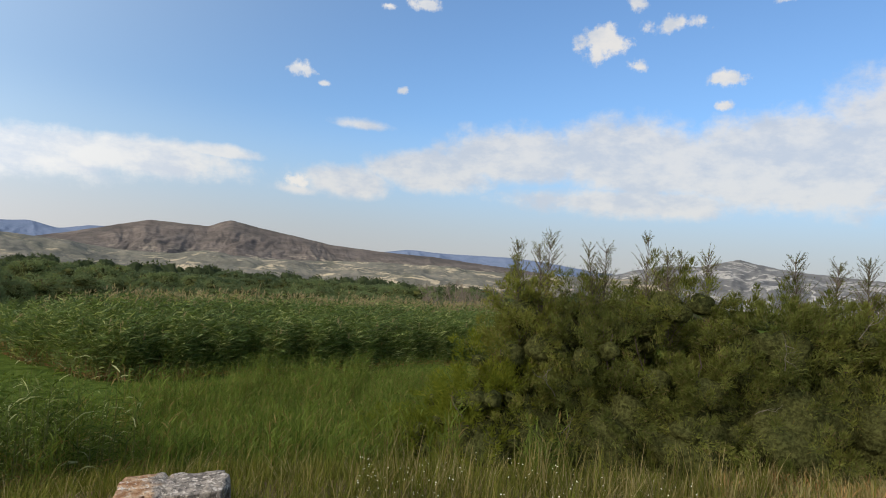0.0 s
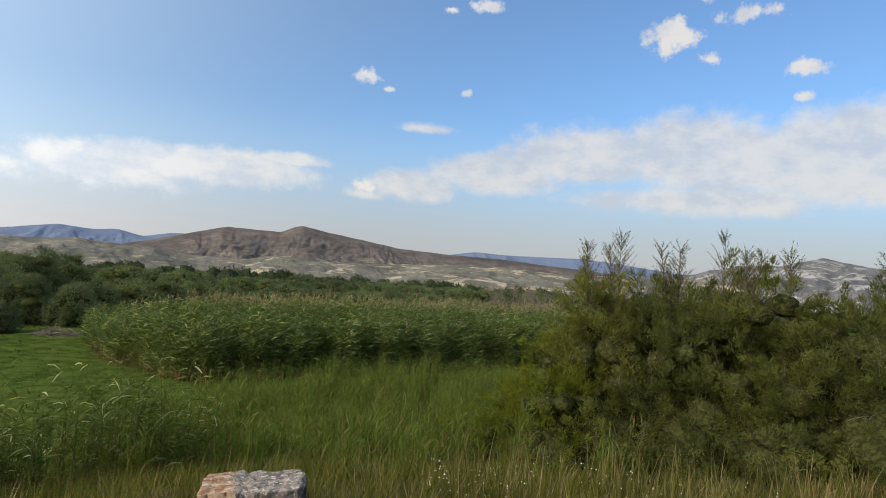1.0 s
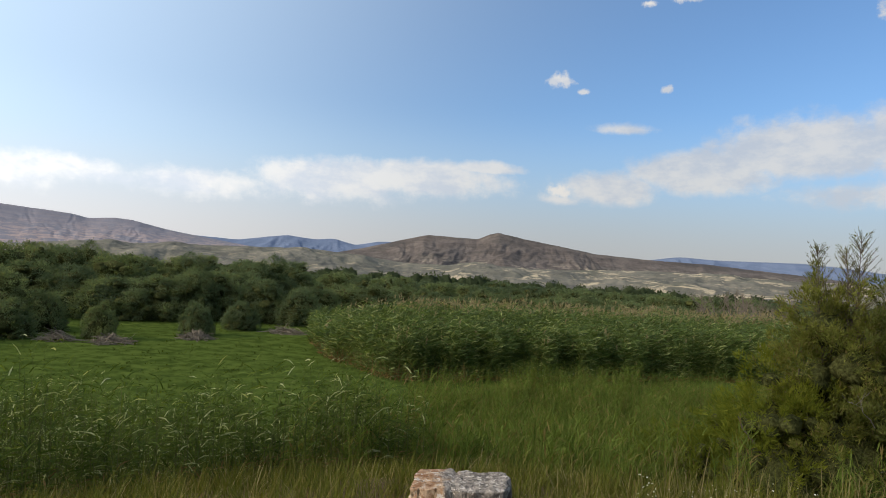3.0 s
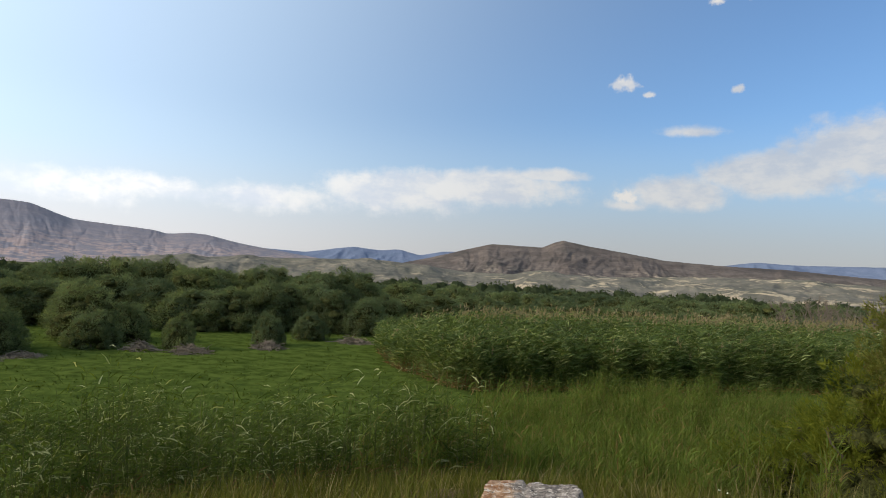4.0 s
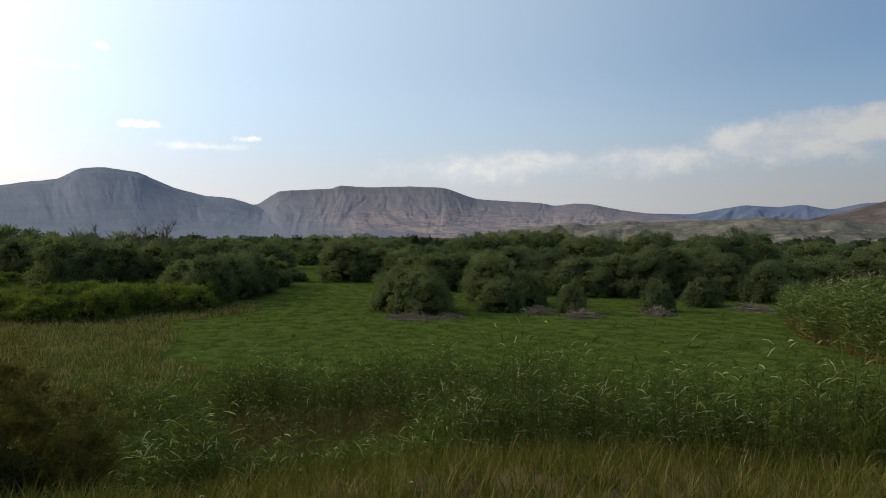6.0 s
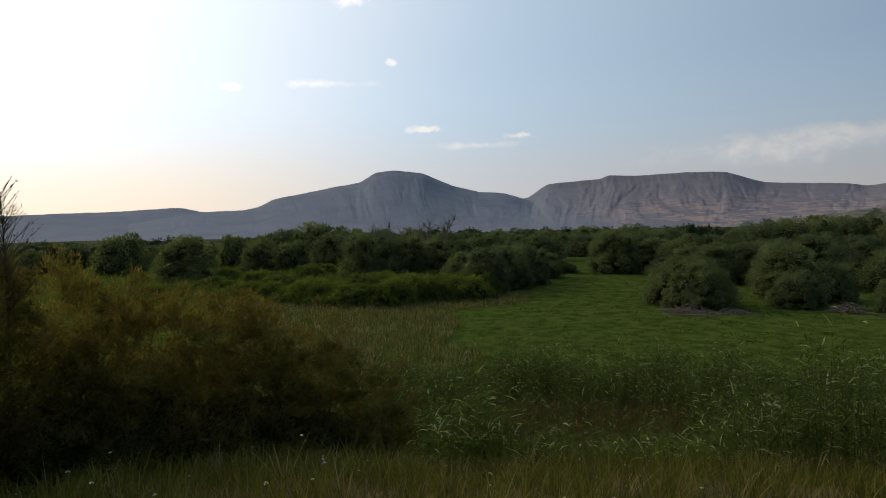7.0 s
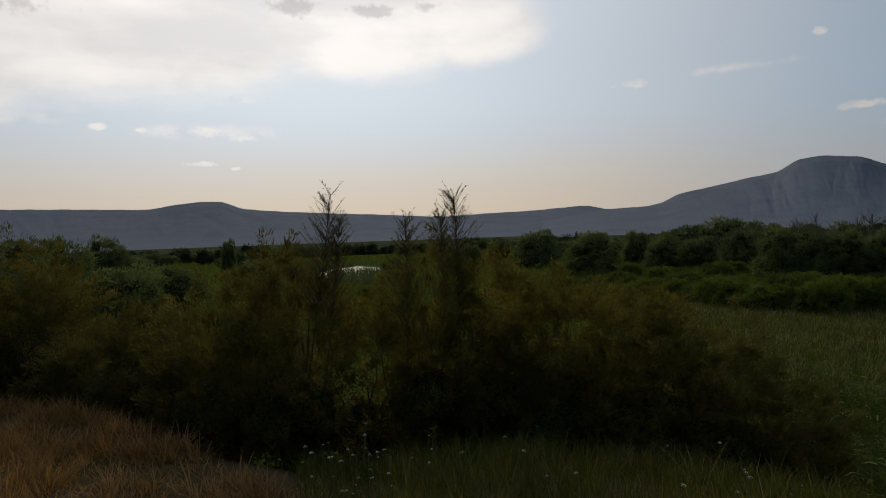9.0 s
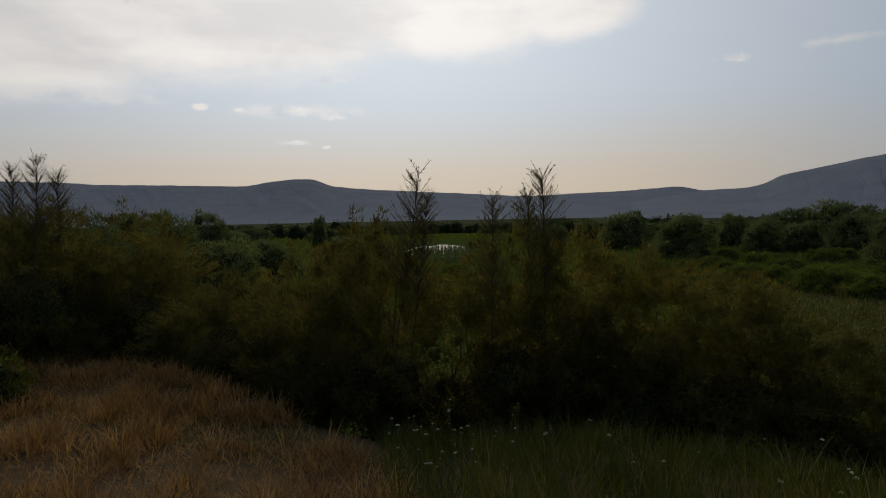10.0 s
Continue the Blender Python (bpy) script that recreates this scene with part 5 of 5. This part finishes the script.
HEADS = [umbel(s) for s in (0.007, 0.010, 0.014)]


def flower(x, y, h, kind):
    z = float(land(x, y))
    me = bpy.data.meshes.get("flower_stem")
    if me is None:
        t = np.linspace(0, 1, 5)
        p = np.stack([0.03 * t * t, 0.02 * np.sin(3 * t), t], -1)[None]
        v, f = tubes(p, np.full((1, 5), 0.0022), 4)
        me = np_mesh("flower_stem", v, f, [STEM], shade=True)
    ob = tagged(new("wildflower"), "white umbel wildflower on a thin stem", "wildflower", "white wildflowers")
    ob.matrix_world = Matrix.LocRotScale((x, y, z - 0.01), Euler((rng.normal(0, 0.1), rng.normal(0, 0.1), rng.uniform(0, 6.28))), None)
    child("stem", me, ob).scale = (1, 1, h)
    child("flower_head", HEADS[kind % 3], ob).location = (0.03, 0.0028, h)


for az0, az1, r0, r1, n, h0, h1 in [(126, 133, 3.9, 4.9, 30, 0.30, 0.62), (112, 126, 3.8, 5.0, 14, 0.3, 0.6), (88, 112, 3.6, 5.2, 12, 0.25, 0.5), (60, 88, 3.4, 4.6, 8, 0.25, 0.42)]:
    fx, fy, _, _ = polar(n, az0, az1, r0, r1)
    for i in range(n):
        flower(float(fx[i]), float(fy[i]), float(rng.uniform(h0, h1)), i)


def daisies():
    """Drifts of tiny daisies before the big bushes."""
    x, y, r, a = polar(420, -24, 6, 4.8, 6.6)
    keep = swell(x, y, 0.6, 3.0) > -0.1
    x, y = x[keep], y[keep]
    n = len(x)
    c = on_land(x, y, -0.02) + np.array([0, 0, 1.0]) * rng.uniform(0.14, 0.34, (n, 1))
    d = unit(rng.normal(0, 1, (n, 3)) * np.array([1, 1, 0.4])) * 0.008
    v, f = strips(c - d, c + d, np.full(n, 0.012))
    sv, sf = blades(on_land(x, y), rng.uniform(0, 6.28, n), np.zeros(n), c[:, 2] - land(x, y), np.full(n, 0.004), np.zeros(n), 1)
    stuff("daisies", [(v, f, 0), (sv, sf, 1)], [PETAL, STEM], "drifts of tiny white daisies in the grass", "daisies")


daisies()
